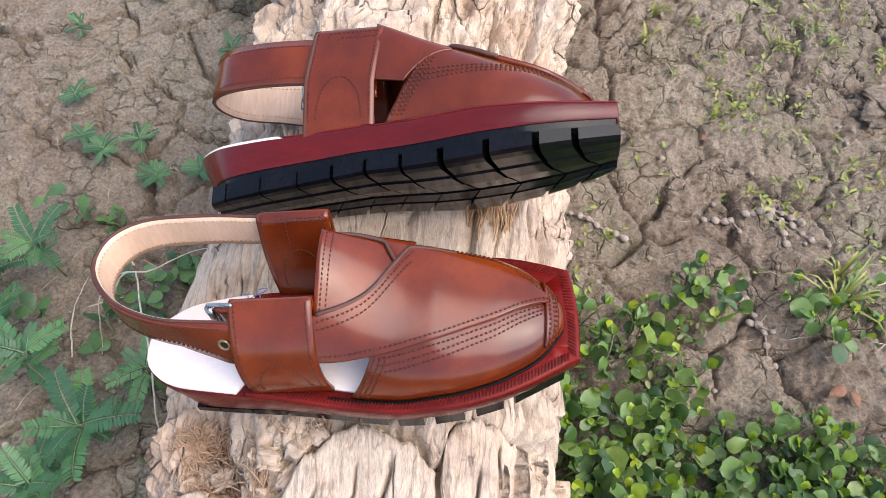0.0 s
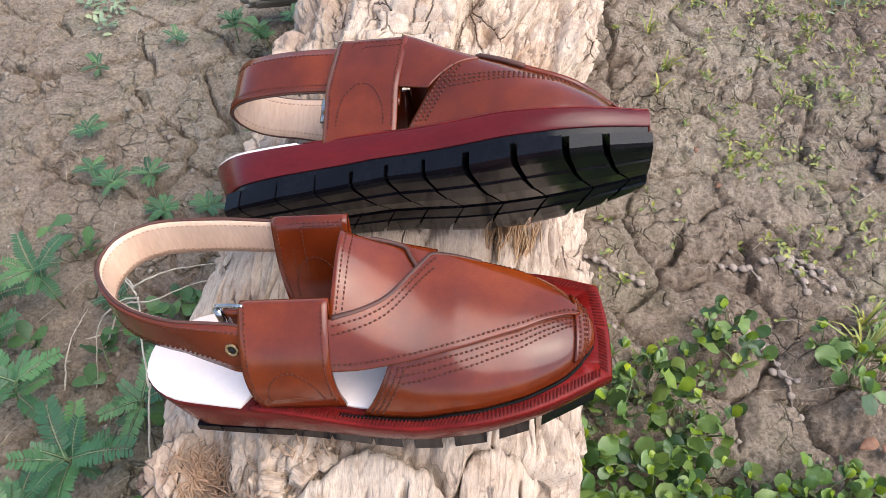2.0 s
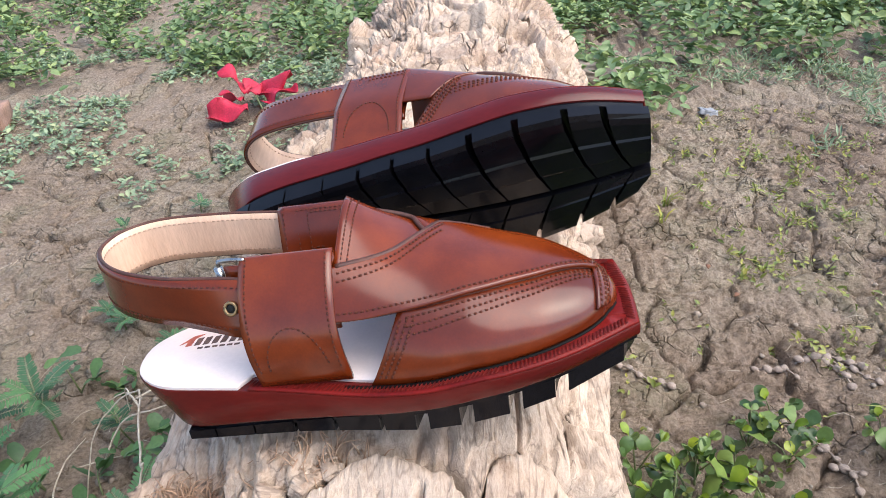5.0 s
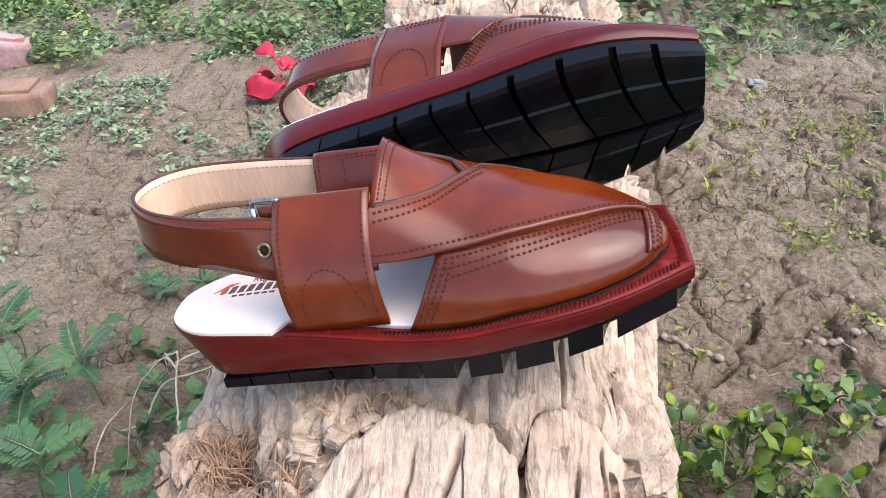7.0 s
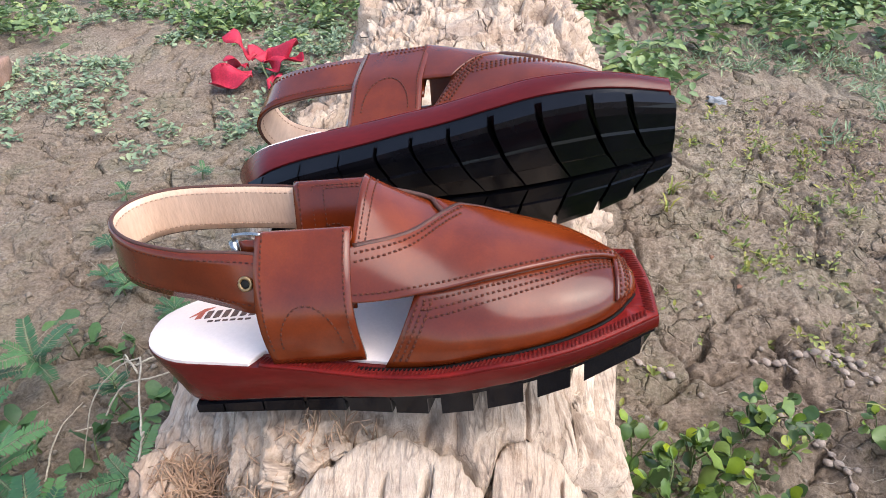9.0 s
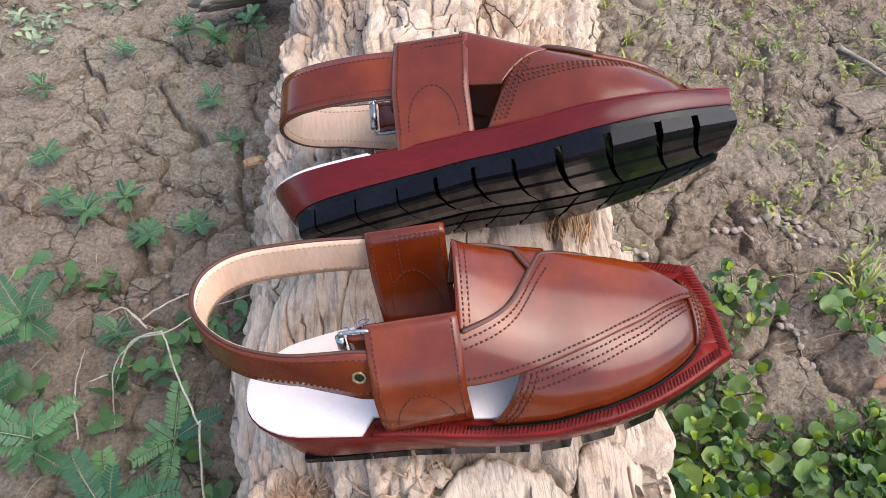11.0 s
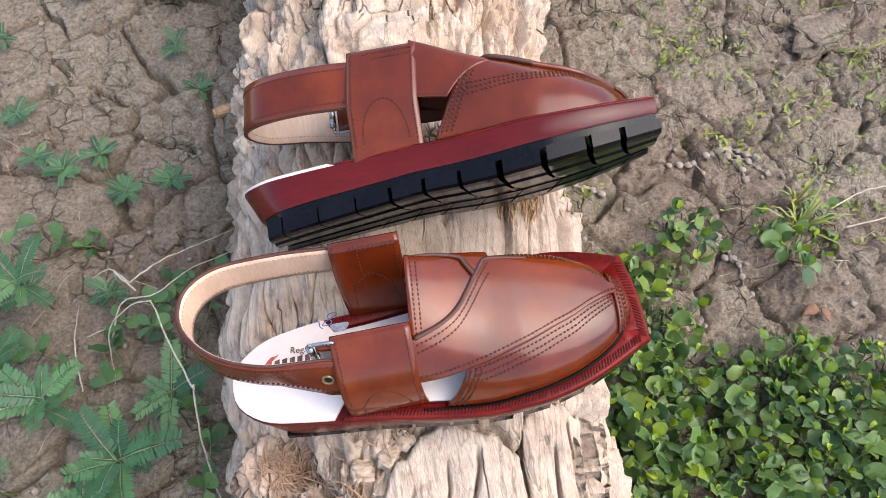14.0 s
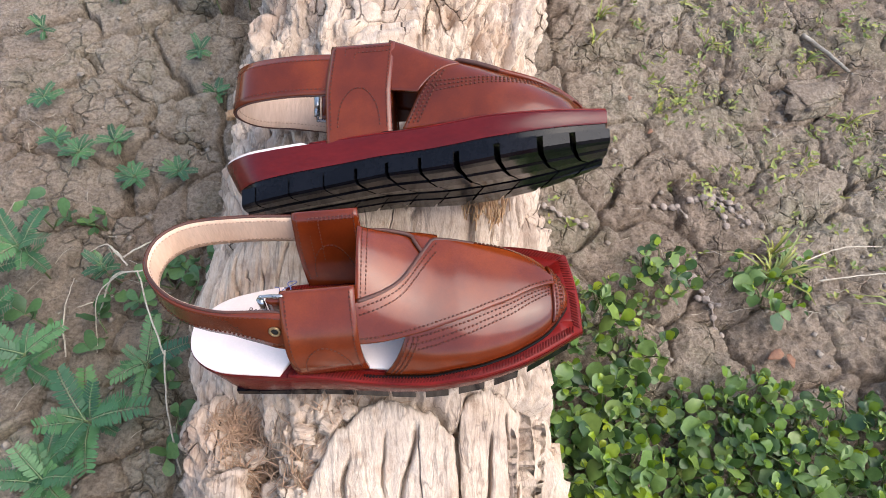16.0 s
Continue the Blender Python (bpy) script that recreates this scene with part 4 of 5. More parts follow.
    put("edge_cord", tube(g[:, 0], 0.0009, 5), LEATHER_EDGE, strap)
    nn = grid_normals(g)
    s, s2 = Soup(), Soup()
    for t, w in ((4.35, 0.0), (0.65, 0.0)):
        i = int(t)
        p = g[:, i] + (g[:, i + 1] - g[:, i]) * (t - i)
        stitches(p - nn[:, 2] * 0.0018, -nn[:, 2], s, 0.003, 0.002, 0.0008, 0.0004)
        stitches(p + nn[:, 2] * 0.0013, nn[:, 2], s2, 0.0028, 0.002, 0.0009, 0.0004)
    put("stitching", s, THREAD, strap)
    put("lining_stitching", s2, THREAD_PALE, strap)

    # eyelet and buckle
    k = int(np.argmin(np.hypot(plan[:, 0] - 0.0765, plan[:, 1] + 0.018)))
    c, n = g[k, 3] * 0.5 + g[k, 2] * 0.5, -nn[k, 2]
    a = unit(np.cross(n, (0, 0, 1)))
    b = np.cross(n, a)
    ang = np.linspace(0, 2 * np.pi, 18, endpoint=False)
    loop = [c + n * 0.0022 + 0.0031 * (math.cos(t) * a + math.sin(t) * b) for t in ang]
    eye = put("eyelet", tube(loop, 0.0009, 6, True), BRASS, strap, "small brass eyelet")
    # solid dark disc; the strap isn't pierced, its colour gives the hole's shade
    disc = [c + n * 0.0021 + 0.0027 * (math.cos(t) * a + math.sin(t) * b) for t in ang] + [c + n * 0.0019 + 0.0027 * (math.cos(t) * a + math.sin(t) * b) for t in ang]
    put("hole", (disc, [list(range(18)), list(range(18, 36))[::-1]] + [(i, 18 + i, 18 + (i + 1) % 18, (i + 1) % 18) for i in range(18)]), DARK, eye)
    us_b = np.linspace(0.072, 0.096, 8)
    bs = np.array([[(x, -0.0085 - 0.1 * (x - 0.06), w) for w in np.linspace(0.064, 0.084, 5)] for x in us_b])
    bstrap = put("buckle_strap", sheet(bs, -0.001, 0.001), LEATHER, lab="short brown leather buckle strap")
    frame_ = [(u0 + 0.004, v0, w0 - 0.002) for u0, v0, w0 in ((0.079, -0.0100, 0.0885), (0.072, -0.0095, 0.0890), (0.0665, -0.0092, 0.0885), (0.0650, -0.0090, 0.0865), (0.0650, -0.0090, 0.067), (0.0665, -0.0092, 0.0652), (0.072, -0.0095, 0.0648), (0.079, -0.0100, 0.0652))]
    buckle = put("buckle", tube(smooth_curve(frame_, 40), 0.0011, 7), STEEL, bstrap, "nickel steel buckle")
    put("roller", tube([(0.0685, -0.0090, 0.067), (0.0685, -0.0090, 0.0835)], 0.0023, 10), STEEL, buckle)

    # print on the insole
    if writing:
        def flat(name, pts, material, w=0.0001):
            v = [(x, y, 0.0322 - float(heel_low(x))) for x, y in pts] + [(x, y, 0.0326 + w - float(heel_low(x))) for x, y in pts]
            k = len(pts)
            f = [list(range(k))[::-1], list(range(k, 2 * k))] + [(i, (i + 1) % k, k + (i + 1) % k, k + i) for i in range(k)]
            return put(name, (v, f), material, insole, smooth=False)
        x0, y0, rr = 0.030, 0.0045, random.Random(3)
        for i in range(8):
            x = x0 + 0.0050 * i
            flat("print_bar", [(x, y0), (x + 0.0034, y0 + 0.0006), (x + 0.0042, y0 + 0.0072), (x + 0.0008, y0 + 0.0066)], STAMP if i else STAMP_RED)
        for i in range(6):
            x = x0 + 0.008 + 0.0042 * i
            flat("print_bar", [(x, y0 - 0.0035), (x + 0.003, y0 - 0.0033), (x + 0.003, y0 - 0.0018), (x, y0 - 0.002)], STAMP)
        flat("print_mark", [(x0 - 0.004, y0 + 0.002), (x0 + 0.002, y0 + 0.005), (x0 + 0.009, y0 + 0.0105), (x0 + 0.003, y0 + 0.0095)], STAMP_RED)
        t = bpy.data.curves.new("print_text", "FONT")
        t.body, t.size, t.extrude = "Reg.", 0.0062, 0.00006
        to = bpy.data.objects.new("print_text", t)
        scene.collection.objects.link(to)
        bpy.context.view_layer.update()
        me = bpy.data.meshes.new_from_object(to.evaluated_get(bpy.context.evaluated_depsgraph_get()))
        bpy.data.objects.remove(to)
        me.materials.clear()
        me.materials.append(STAMP)
        part("print_text", me, insole, "small dark printed word", pose(0.046, 0.0142, 0.0330 - float(heel_low(0.046)), 0, -2.6, -8))
        w = 0.0328 - float(heel_low(0.069))
        one = [(0.0635, 0.0335, w), (0.0668, 0.0325, w), (0.0672, 0.0290, w), (0.0690, 0.0268, w)]
        eight = [(0.0700 + 0.0030 * math.sin(2 * t) + 0.0028 * math.cos(t) + 0.004, 0.0330 + 0.0042 * math.cos(t), w) for t in np.linspace(0, 2 * math.pi, 30)]
        put("pen_mark", tube(smooth_curve(one, 16), 0.00035, 5), INK, insole, "blue handwritten figures")
        put("pen_mark", tube(eight, 0.00035, 5), INK, insole)
        flat("ink_smear", [(0.0800 + 0.0055 * math.cos(t) * (1 + 0.25 * math.sin(3 * t)), 0.0262 + 0.0042 * math.sin(t) * (1 + 0.3 * math.cos(2 * t))) for t in np.linspace(0, 2 * math.pi, 22)[:-1]], SMEAR)
    return top


A_POSE = pose(-0.190, 0.180, 0.275, 0, -4.8, 0.5) @ pose(0, 0, 0.02, -3.5, 0, 0) @ pose(0, 0, -0.02)
B_TURN = pose(0, 0, 0, 0, 0, 0.8) @ pose(0, 0, 0, 0, -9.2, 0) @ pose(0, 0, 0, -72, 0, 0)
B_POSE = Matrix.Translation((-0.167, 0.2623, 0.3149)) @ B_TURN @ Matrix.Scale(1.05, 4) @ pose(-0.0055, 0.0095, 0.019, 0, 4.6, -2.2)
sandal("polished brown leather sandal standing upright on the log", A_POSE, 1, True, STRAP, FAR_LEAN)
sandal("brown leather sandal tipped on its side showing black tyre sole", B_POSE, -1, False, STRAP_B, FAR_UPRIGHT, 1.2, 0.012, 0.0185)


# ---- plants ----
def leaf_shape(length, width, cup=0.15, n=6, tip=0.6, material=LEAF_ROUND, wob=0):
    """A leaf lying along +x from its stalk, folded a little along the midrib."""
    r = random.Random(wob)
    v, f = [], []
    ts = [0, 0.14, 0.32, 0.52, 0.72, 0.87, 0.96, 1.0]
    n = 7
    for t in ts:
        w = width / 2 * (1.12 * min(1, t / 0.5) ** tip * math.sqrt(max(0, 1 - t ** 5)) if 0 < t < 1 else 0.05)
        z = -0.25 * length * (t - 0.4) ** 2 + r.uniform(-1, 1) * 0.02 * length
        e = cup * w * (1 + r.uniform(-0.3, 0.3))
        q = [r.uniform(-0.10, 0.10) * width * (0 < t < 1) for _ in range(4)]
        v += [(t * length, -w + q[2] * 0.4, z + e + q[0]), (t * length, 0, z), (t * length, w + q[3] * 0.4, z + e + q[1])]
    for i in range(n):
        a = 3 * i
        f += [(a, a + 3, a + 4, a + 1), (a + 1, a + 4, a + 5, a + 2)]
    return mesh_of("leaf", v, f, material)


ROUND = [leaf_shape(0.0178 * s, 0.0130 * s * k, c, 6, t, LEAF_ROUND, i) for i, (s, k, c, t) in enumerate(((1, 1, 0.2, 0.85), (0.85, 0.95, 0.5, 0.9), (1.12, 1.05, 0.12, 0.8), (0.95, 0.9, -0.25, 0.95), (1.05, 0.62, 0.7, 1.0)))]
YOUNG = [leaf_shape(0.0105 * s, 0.0072 * s, c, 6, 0.9, LEAF_YOUNG, 30 + i) for i, (s, c) in enumerate(((1, 0.4), (1.25, 0.25)))]
BROAD = [leaf_shape(0.030 * s, 0.018 * s, c, 6, 1.1, LEAF_BROAD, 9 + i) for i, (s, c) in enumerate(((1, 0.15), (0.8, 0.25), (1.15, 0.06)))]


def stem_mesh(rng, ends, radius, material=STEM):
    s = Soup()
    for e in ends:
        e = np.array(e)
        mid = e * 0.5 + np.array((rng.uniform(-1, 1), rng.uniform(-1, 1), 1.2)) * 0.12 * np.linalg.norm(e)
        s.add(*tube(smooth_curve([(0, 0, -0.004), mid, e], 7), np.linspace(radius, radius * 0.5, 7), 5))
    return s.mesh("stem", material)


def round_weed(rng, leaves, reach, size, meshes, name, label, category):
    """A low weed: stems from one root, each with leaves in a loose rosette."""
    top = tagged(new(name), label, category)
    ends = []
    k = max(2, leaves // 4)
    for i in range(k):
        a = 2 * math.pi * (i + rng.uniform(-0.3, 0.3)) / k
        d = reach * rng.uniform(0.35, 1.0)
        ends.append((d * math.cos(a), d * math.sin(a), reach * rng.uniform(0.5, 1.25)))
    part("stem", stem_mesh(rng, ends, 0.0011), top)
    for i in range(leaves):
        e = np.array(ends[i % k])
        t = 1.0 if i < k * 3 else rng.uniform(0.5, 0.9)
        p = e * t
        m = pose(*p, 0, 0, rng.uniform(0, 360)) @ pose(0, 0, 0, rng.uniform(-38, 38), -rng.uniform(-15, 66), 0) @ Matrix.Scale(size * rng.uniform(0.5, 1.25), 4)
        part("leaf", rng.choice(meshes), top, m=m)
    if meshes is ROUND:
        for i in range(3):
            m = pose(*ends[i % k], 0, 0, rng.uniform(0, 360)) @ pose(0, 0, 0, rng.uniform(-20, 20), -rng.uniform(25, 70), 0) @ Matrix.Scale(size * rng.uniform(0.7, 1.2), 4)
            part("leaf", rng.choice(YOUNG), top, m=m)
    return top


def place(x, y, turn=0.0, lift=0.0, scale=1.0):
    return pose(x, y, gz(x, y) + lift, 0, 0, turn) @ Matrix.Scale(scale, 4)


def copies(kinds, spots, rng, sizes=(0.8, 1.2), group=""):
    """Sets the kinds out on the spots: the first ones themselves, then copies."""
    used = set()
    for i, (x, y) in enumerate(spots):
        k = kinds[i % len(kinds)]
        s = rng.uniform(*sizes)
        m = place(x, y, rng.uniform(0, 360))
        if k.name not in used:
            used.add(k.name)
            ob = k
            ob.matrix_basis = m
        else:
            ob = copy_thing(k, m)
        s *= 1.12 if "round" in k.name and x < 0.21 else 1.0
        ob.scale = (s, s, s)
        tagged(ob, group=group)


rng = random.Random(11)
weeds = [round_weed(rng, n, r, 1.0, ROUND, "round_leaf_weed", "low green weed with small round leaves", "weed") for n, r in ((13, 0.027), (16, 0.031), (12, 0.024), (17, 0.033), (15, 0.029))]
spots = []
for _ in range(9000):
    x, y = rng.uniform(0.10, 0.95), rng.uniform(0.02, 0.38)
    strip = x < 0.255 - 0.10 * max(0, 0.2 - y) and y < 0.345 and x > 0.095 + 0.10 * max(0, y - 0.1)
    field = x >= 0.2 and y < 0.205 + 0.03 * math.sin(x * 23) + 0.05 * max(0, x - 0.45)
    bare = math.hypot((x - 0.315) / 0.06, (y - 0.275) / 0.06) < 1
    if (strip or field) and not bare and all((x - a) ** 2 + (y - b) ** 2 > (0.0225 if y < 0.25 else 0.031) ** 2 for a, b in spots):
        spots.append((x, y))
spots += [(0.40, 0.37), (0.44, 0.345), (0.47, 0.375), (0.42, 0.33), (0.27, 0.37), (0.30, 0.385), (0.475, 0.34), (0.30, 0.345)]
spots = spots[:290]
copies(weeds, spots, rng, (0.75, 1.15), "weed patch beside the log")


def frond_mesh(length, pairs, lw, ll, seed, fold=0.0, material=LEAF_FERN):
    """A feathery leaf: a rib with pairs of narrow leaflets that grow out of it."""
    r = random.Random(seed)
    v, f = [], []
    for i in range(pairs + 1):
        t = i / pairs
        z = length * (0.34 * t - 0.32 * t * t)
        w = 0.0008 * (1 - 0.6 * t)
        v += [(t * length, -w, z), (t * length, w, z), (t * length, 0, z - w)]
        if i:
            a = 3 * (i - 1)
            f += [(a, a + 3, a + 4, a + 1), (a + 2, a + 5, a + 3, a), (a + 1, a + 4, a + 5, a + 2)]
    for i in range(2, pairs + 1):
        t = i / pairs
        l = ll * (0.62 + 0.38 * math.sin(math.pi * min(1, t * 0.95 + 0.02)) ** 0.7) * r.uniform(0.9, 1.08)
        for sd, base in ((-1, 3 * i), (1, 3 * i + 1)):
            p = np.array(v[base])
            a = radians(66 + r.uniform(-5, 5)) * sd
            d = np.array((math.cos(a), math.sin(a), -0.10 + fold + r.uniform(-0.08, 0.08)))
            c = np.array((-math.sin(a), math.cos(a), r.uniform(-0.15, 0.15))) * lw / 2
            o = len(v) - 1
            v += [tuple(q) for q in (p + d * l * 0.15 + c * 0.9, p + d * l * 0.6 + c, p + d * l * 0.92 + c * 0.55, p + d * l, p + d * l * 0.92 - c * 0.55, p + d * l * 0.6 - c, p + d * l * 0.15 - c * 0.9)]
            g = [(base, o + 1, o + 7), (o + 1, o + 2, o + 6, o + 7), (o + 2, o + 3, o + 5, o + 6), (o + 3, o + 4, o + 5)]
            f += g if sd > 0 else [q[::-1] for q in g]
    me = mesh_of("frond", v, f, material)
    me.materials.append(RIB)
    for q in me.polygons[: 3 * pairs]:
        q.material_index = 1
    return me


FRONDS = [frond_mesh(0.060, 16, 0.0034, 0.0145, 1), frond_mesh(0.050, 14, 0.0031, 0.0125, 2), frond_mesh(0.064, 17, 0.0034, 0.0150, 3, 0.15), frond_mesh(0.036, 13, 0.0025, 0.0090, 4)]


def fern_weed(rng, fronds, height, size, lift=(5, 45)):
    top = tagged(new("feathery_weed"), "green weed with feathery paired leaflets", "weed", "feathery weeds beside the log")
    ends = [(rng.uniform(-0.3, 0.3) * height, rng.uniform(-0.3, 0.3) * height, height)]
    part("stem", stem_mesh(rng, ends, 0.0013), top)
    a0 = rng.uniform(0, 360)
    for i in range(fronds):
        t = 1.0 - 0.55 * (i / fronds) * rng.uniform(0.6, 1)
        size = size if size < 0.6 else size * 0.985
        m = pose(*(np.array(ends[0]) * t), 0, 0, a0 + i * 137.5 + rng.uniform(-20, 20)) @ pose(0, 0, 0, rng.uniform(-18, 18), -rng.uniform(*lift), 0) @ Matrix.Scale(size * rng.uniform(0.8, 1.15), 4)
        part("frond", FRONDS[i % len(FRONDS)] if size > 0.7 else FRONDS[3], top, m=m)
    return top


for x, y, n, h, s in ((-0.335, 0.215, 6, 0.055, 1.15), (-0.425, 0.265, 7, 0.06, 1.0), (-0.50, 0.385, 8, 0.075, 1.05), (-0.44, 0.405, 6, 0.06, 0.95), (-0.55, 0.45, 7, 0.07, 1.0), (-0.52, 0.31, 5, 0.05, 0.95),
                      (-0.355, 0.395, 5, 0.04, 0.7), (-0.59, 0.36, 6, 0.06, 1.0), (-0.37, 0.14, 5, 0.05, 1.0), (-0.275, 0.85, 11, 0.05, 0.8), (-0.335, 0.885, 10, 0.04, 0.7), (-0.235, 0.865, 10, 0.06, 0.75),
                      (-0.47, 0.33, 6, 0.05, 0.9), (-0.385, 0.185, 6, 0.05, 0.95), (-0.305, 0.255, 5, 0.05, 0.9), (-0.46, 0.205, 6, 0.05, 0.95), (-0.56, 0.385, 7, 0.06, 0.95), (-0.62, 0.50, 7, 0.06, 0.95), (-0.66, 0.43, 7, 0.06, 0.95)):
    fern_weed(rng, n + 5, h, s * 0.84).matrix_basis = place(x, y, rng.uniform(0, 360))
for x, y, n in ((-0.43, 0.57, 6), (-0.36, 0.54, 7), (-0.385, 0.60, 5), (-0.46, 0.60, 5), (-0.31, 0.555, 5), (-0.49, 0.67, 5), (-0.43, 0.88, 4), (-0.30, 0.76, 4), (-0.27, 0.70, 4), (-0.52, 0.80, 4)):
    fern_weed(rng, n + 3, 0.018, 0.6, (2, 30)).matrix_basis = place(x, y, rng.uniform(0, 360))
for x, y, n, r in ((-0.335, 0.365, 9, 0.035), (-0.295, 0.385, 10, 0.045), (-0.36, 0.325, 6, 0.028), (-0.285, 0.335, 9, 0.05), (-0.39, 0.475, 6, 0.03), (-0.255, 0.41, 6, 0.03), (-0.42, 0.335, 5, 0.025), (-0.45, 0.475, 6, 0.03), (-0.272, 0.27, 6, 0.035), (-0.27, 0.20, 6, 0.03)):
    tagged(round_weed(rng, n + 5, r, 0.70, BROAD, "broad_leaf_weed", "dark green weed with broad oval leaves", "weed"), group="broad weeds beside the log").matrix_basis = place(x, y, rng.uniform(0, 360))


def leaf_soup(name, centres, sizes, aspect, material, label, category, rs, up=0.5):
    """Many small leaves as one mesh; each leaf is a folded blade of six corners."""
    c = np.array(centres)
    n = len(c)
    sz = np.broadcast_to(np.asarray(sizes, float), (n,))[:, None]
    a = rs.uniform(0, 2 * np.pi, n)
    el = rs.uniform(-0.25, 1.0, n) * up * 1.3
    d = np.stack([np.cos(a) * np.cos(el), np.sin(a) * np.cos(el), np.sin(el)], 1)
    side = unit(np.cross(d, rs.normal(0, 0.35, (n, 3)) + np.array((0, 0, 1.0))))
    nor = np.cross(side, d)
    w = sz * aspect / 2
    v = np.stack([c, c + d * sz * 0.35 + side * w + nor * w * 0.3, c + d * sz * 0.75 + side * w * 0.8 + nor * w * 0.1, c + d * sz - nor * sz * 0.12,
                  c + d * sz * 0.75 - side * w * 0.8 + nor * w * 0.1, c + d * sz * 0.35 - side * w + nor * w * 0.3], 1).reshape(-1, 3)
    o = np.arange(n) * 6
    f = np.concatenate([np.stack([o, o + 1, o + 2, o + 3], 1), np.stack([o, o + 3, o + 4, o + 5], 1)]).tolist()
    return tagged(new(name, mesh_of(name, v, f, material)), label, category, kind="stuff")


def clumps(rs, n, xr, yr, keep, leaves, spread, tall):
    out = []
    for _ in range(n):
        x, y = rs.uniform(*xr), rs.uniform(*yr)
        if not keep(x, y):
            continue
        z = gz(x, y)
        k = rs.randint(*leaves)
        h = tall * rs.uniform(0.4, 1.0)
        r = np.abs(rs.normal(0, spread, k))
        a = rs.uniform(0, 2 * np.pi, k)
        out.append(np.stack([x + r * np.cos(a), y + r * np.sin(a), z + 0.002 + h * rs.uniform(0.05, 1, k) * np.clip(1 - r / (3 * spread), 0.1, 1)], 1))
    return np.concatenate(out)


rs = np.random.RandomState(4)
off_log = lambda x, y: x < np.interp(y, LOG_Y, LOG_L) - 0.03 or x > np.interp(y, LOG_Y, LOG_R) + 0.03
patchy = lambda x, y, s, lim: float(fbm(np.array([x * 3.2]), np.array([y * 3.2]), s, 3)[0]) > lim
# small leaves between the larger weeds
field = lambda x, y: (x < 0.26 and y < 0.33 and x > 0.11) or (x >= 0.2 and y < 0.20 + 0.03 * math.sin(x * 23))
pts = clumps(rs, 420, (0.11, 0.85), (0.02, 0.34), field, (8, 18), 0.012, 0.034)
leaf_soup("small_weeds", pts, rs.uniform(0.005, 0.011, len(pts)), 0.6, LEAF_UNDER, "small green leaves growing between round-leaved weeds", "weeds", rs, 0.7)
# yellow-green seedlings on the bare clods
pts = clumps(rs, 650, (0.15, 1.3), (0.33, 1.25), lambda x, y: off_log(x, y) and patchy(x, y, 300, -0.06), (3, 8), 0.005, 0.010)
leaf_soup("seedlings", pts, rs.uniform(0.005, 0.011, len(pts)), 0.5, LEAF_SEED, "tiny yellow-green seedlings scattered over cracked mud", "seedlings", rs, 0.8)
pts = clumps(rs, 170, (0.35, 1.1), (0.5, 1.05), lambda x, y: patchy(x, y, 310, 0.05 - 0.12 * (x - 0.45)), (6, 14), 0.009, 0.022)
leaf_soup("sprouts", pts, rs.uniform(0.006, 0.014, len(pts)), 0.32, LEAF_SEED, "light green sprouts in cracks of the mud", "sprouts", rs, 0.9)
# pale dusty weeds on the open ground
pts = clumps(rs, 2000, (-2.0, -0.30), (0.7, 1.8), lambda x, y: off_log(x, y) and rs.uniform() < (y - 0.6) ** 1.3 and patchy(x, y, 320, -0.14), (9, 26), 0.016, 0.026)
leaf_soup("dusty_weeds", pts, rs.uniform(0.008, 0.018, len(pts)), 0.5, LEAF_PALE, "pale dusty green weeds scattered over dry ground", "weeds", rs, 0.6)
pts = clumps(rs, 420, (0.3, 1.7), (1.0, 1.6), lambda x, y: off_log(x, y) and patchy(x, y, 330, 0.06 - 0.3 * (y - 1.1)), (10, 30), 0.02, 0.03)
leaf_soup("grassy_weeds", pts, rs.uniform(0.012, 0.026, len(pts)), 0.18, LEAF_PALE, "grey-green wispy grass weeds on dry ground", "weeds", rs, 0.9)
# the dense green growth further off
pts = clumps(rs, 900, (-3.2, 0.4), (1.5, 3.6), lambda x, y: off_log(x, y) and patchy(x, y, 340, 0.06 - 0.35 * (y - 1.55)), (26, 70), 0.045, 0.11)
leaf_soup("weed_growth", pts, rs.uniform(0.012, 0.032, len(pts)), 0.5, LEAF_MASS, "dense green weeds at the edge of the ground", "weeds", rs, 0.6)
pts = clumps(rs, 1100, (0.2, 3.2), (1.2, 3.6), lambda x, y: off_log(x, y) and patchy(x, y, 350, 0.10 - 0.6 * (y - 1.3) - 0.1 * (x - 0.5)), (22, 60), 0.05, 0.14)
leaf_soup("leafy_growth", pts, rs.uniform(0.015, 0.04, len(pts)), 0.55, LEAF_MASS, "dense leafy green weeds behind the log", "weeds", rs, 0.6)


# crumbs of earth and bits of straw
s = Soup()
for _ in range(900):
    x, y = rng.uniform(-0.7, 0.85), rng.uniform(0.1, 1.15)
    if off_log(x, y) or abs(x) > 0.9:
        r = 0.0045 * rng.random() ** 2 + 0.0012
        c = np.array((x, y, gz(x, y) + r * 0.3))
        q = [np.array(d) * r * rng.uniform(0.7, 1.3) for d in ((1, 0, 0), (0, 1, 0), (-1, 0, 0), (0, -1, 0), (0, 0, 0.8), (0, 0, -0.8))]
        s.add([c + d for d in q], [(0, 1, 4), (1, 2, 4), (2, 3, 4), (3, 0, 4), (1, 0, 5), (2, 1, 5), (3, 2, 5), (0, 3, 5)])
tagged(new("earth_crumbs", s.mesh("earth_crumbs", STONE)), "small loose crumbs of dry earth", "earth", kind="stuff")
s = Soup()
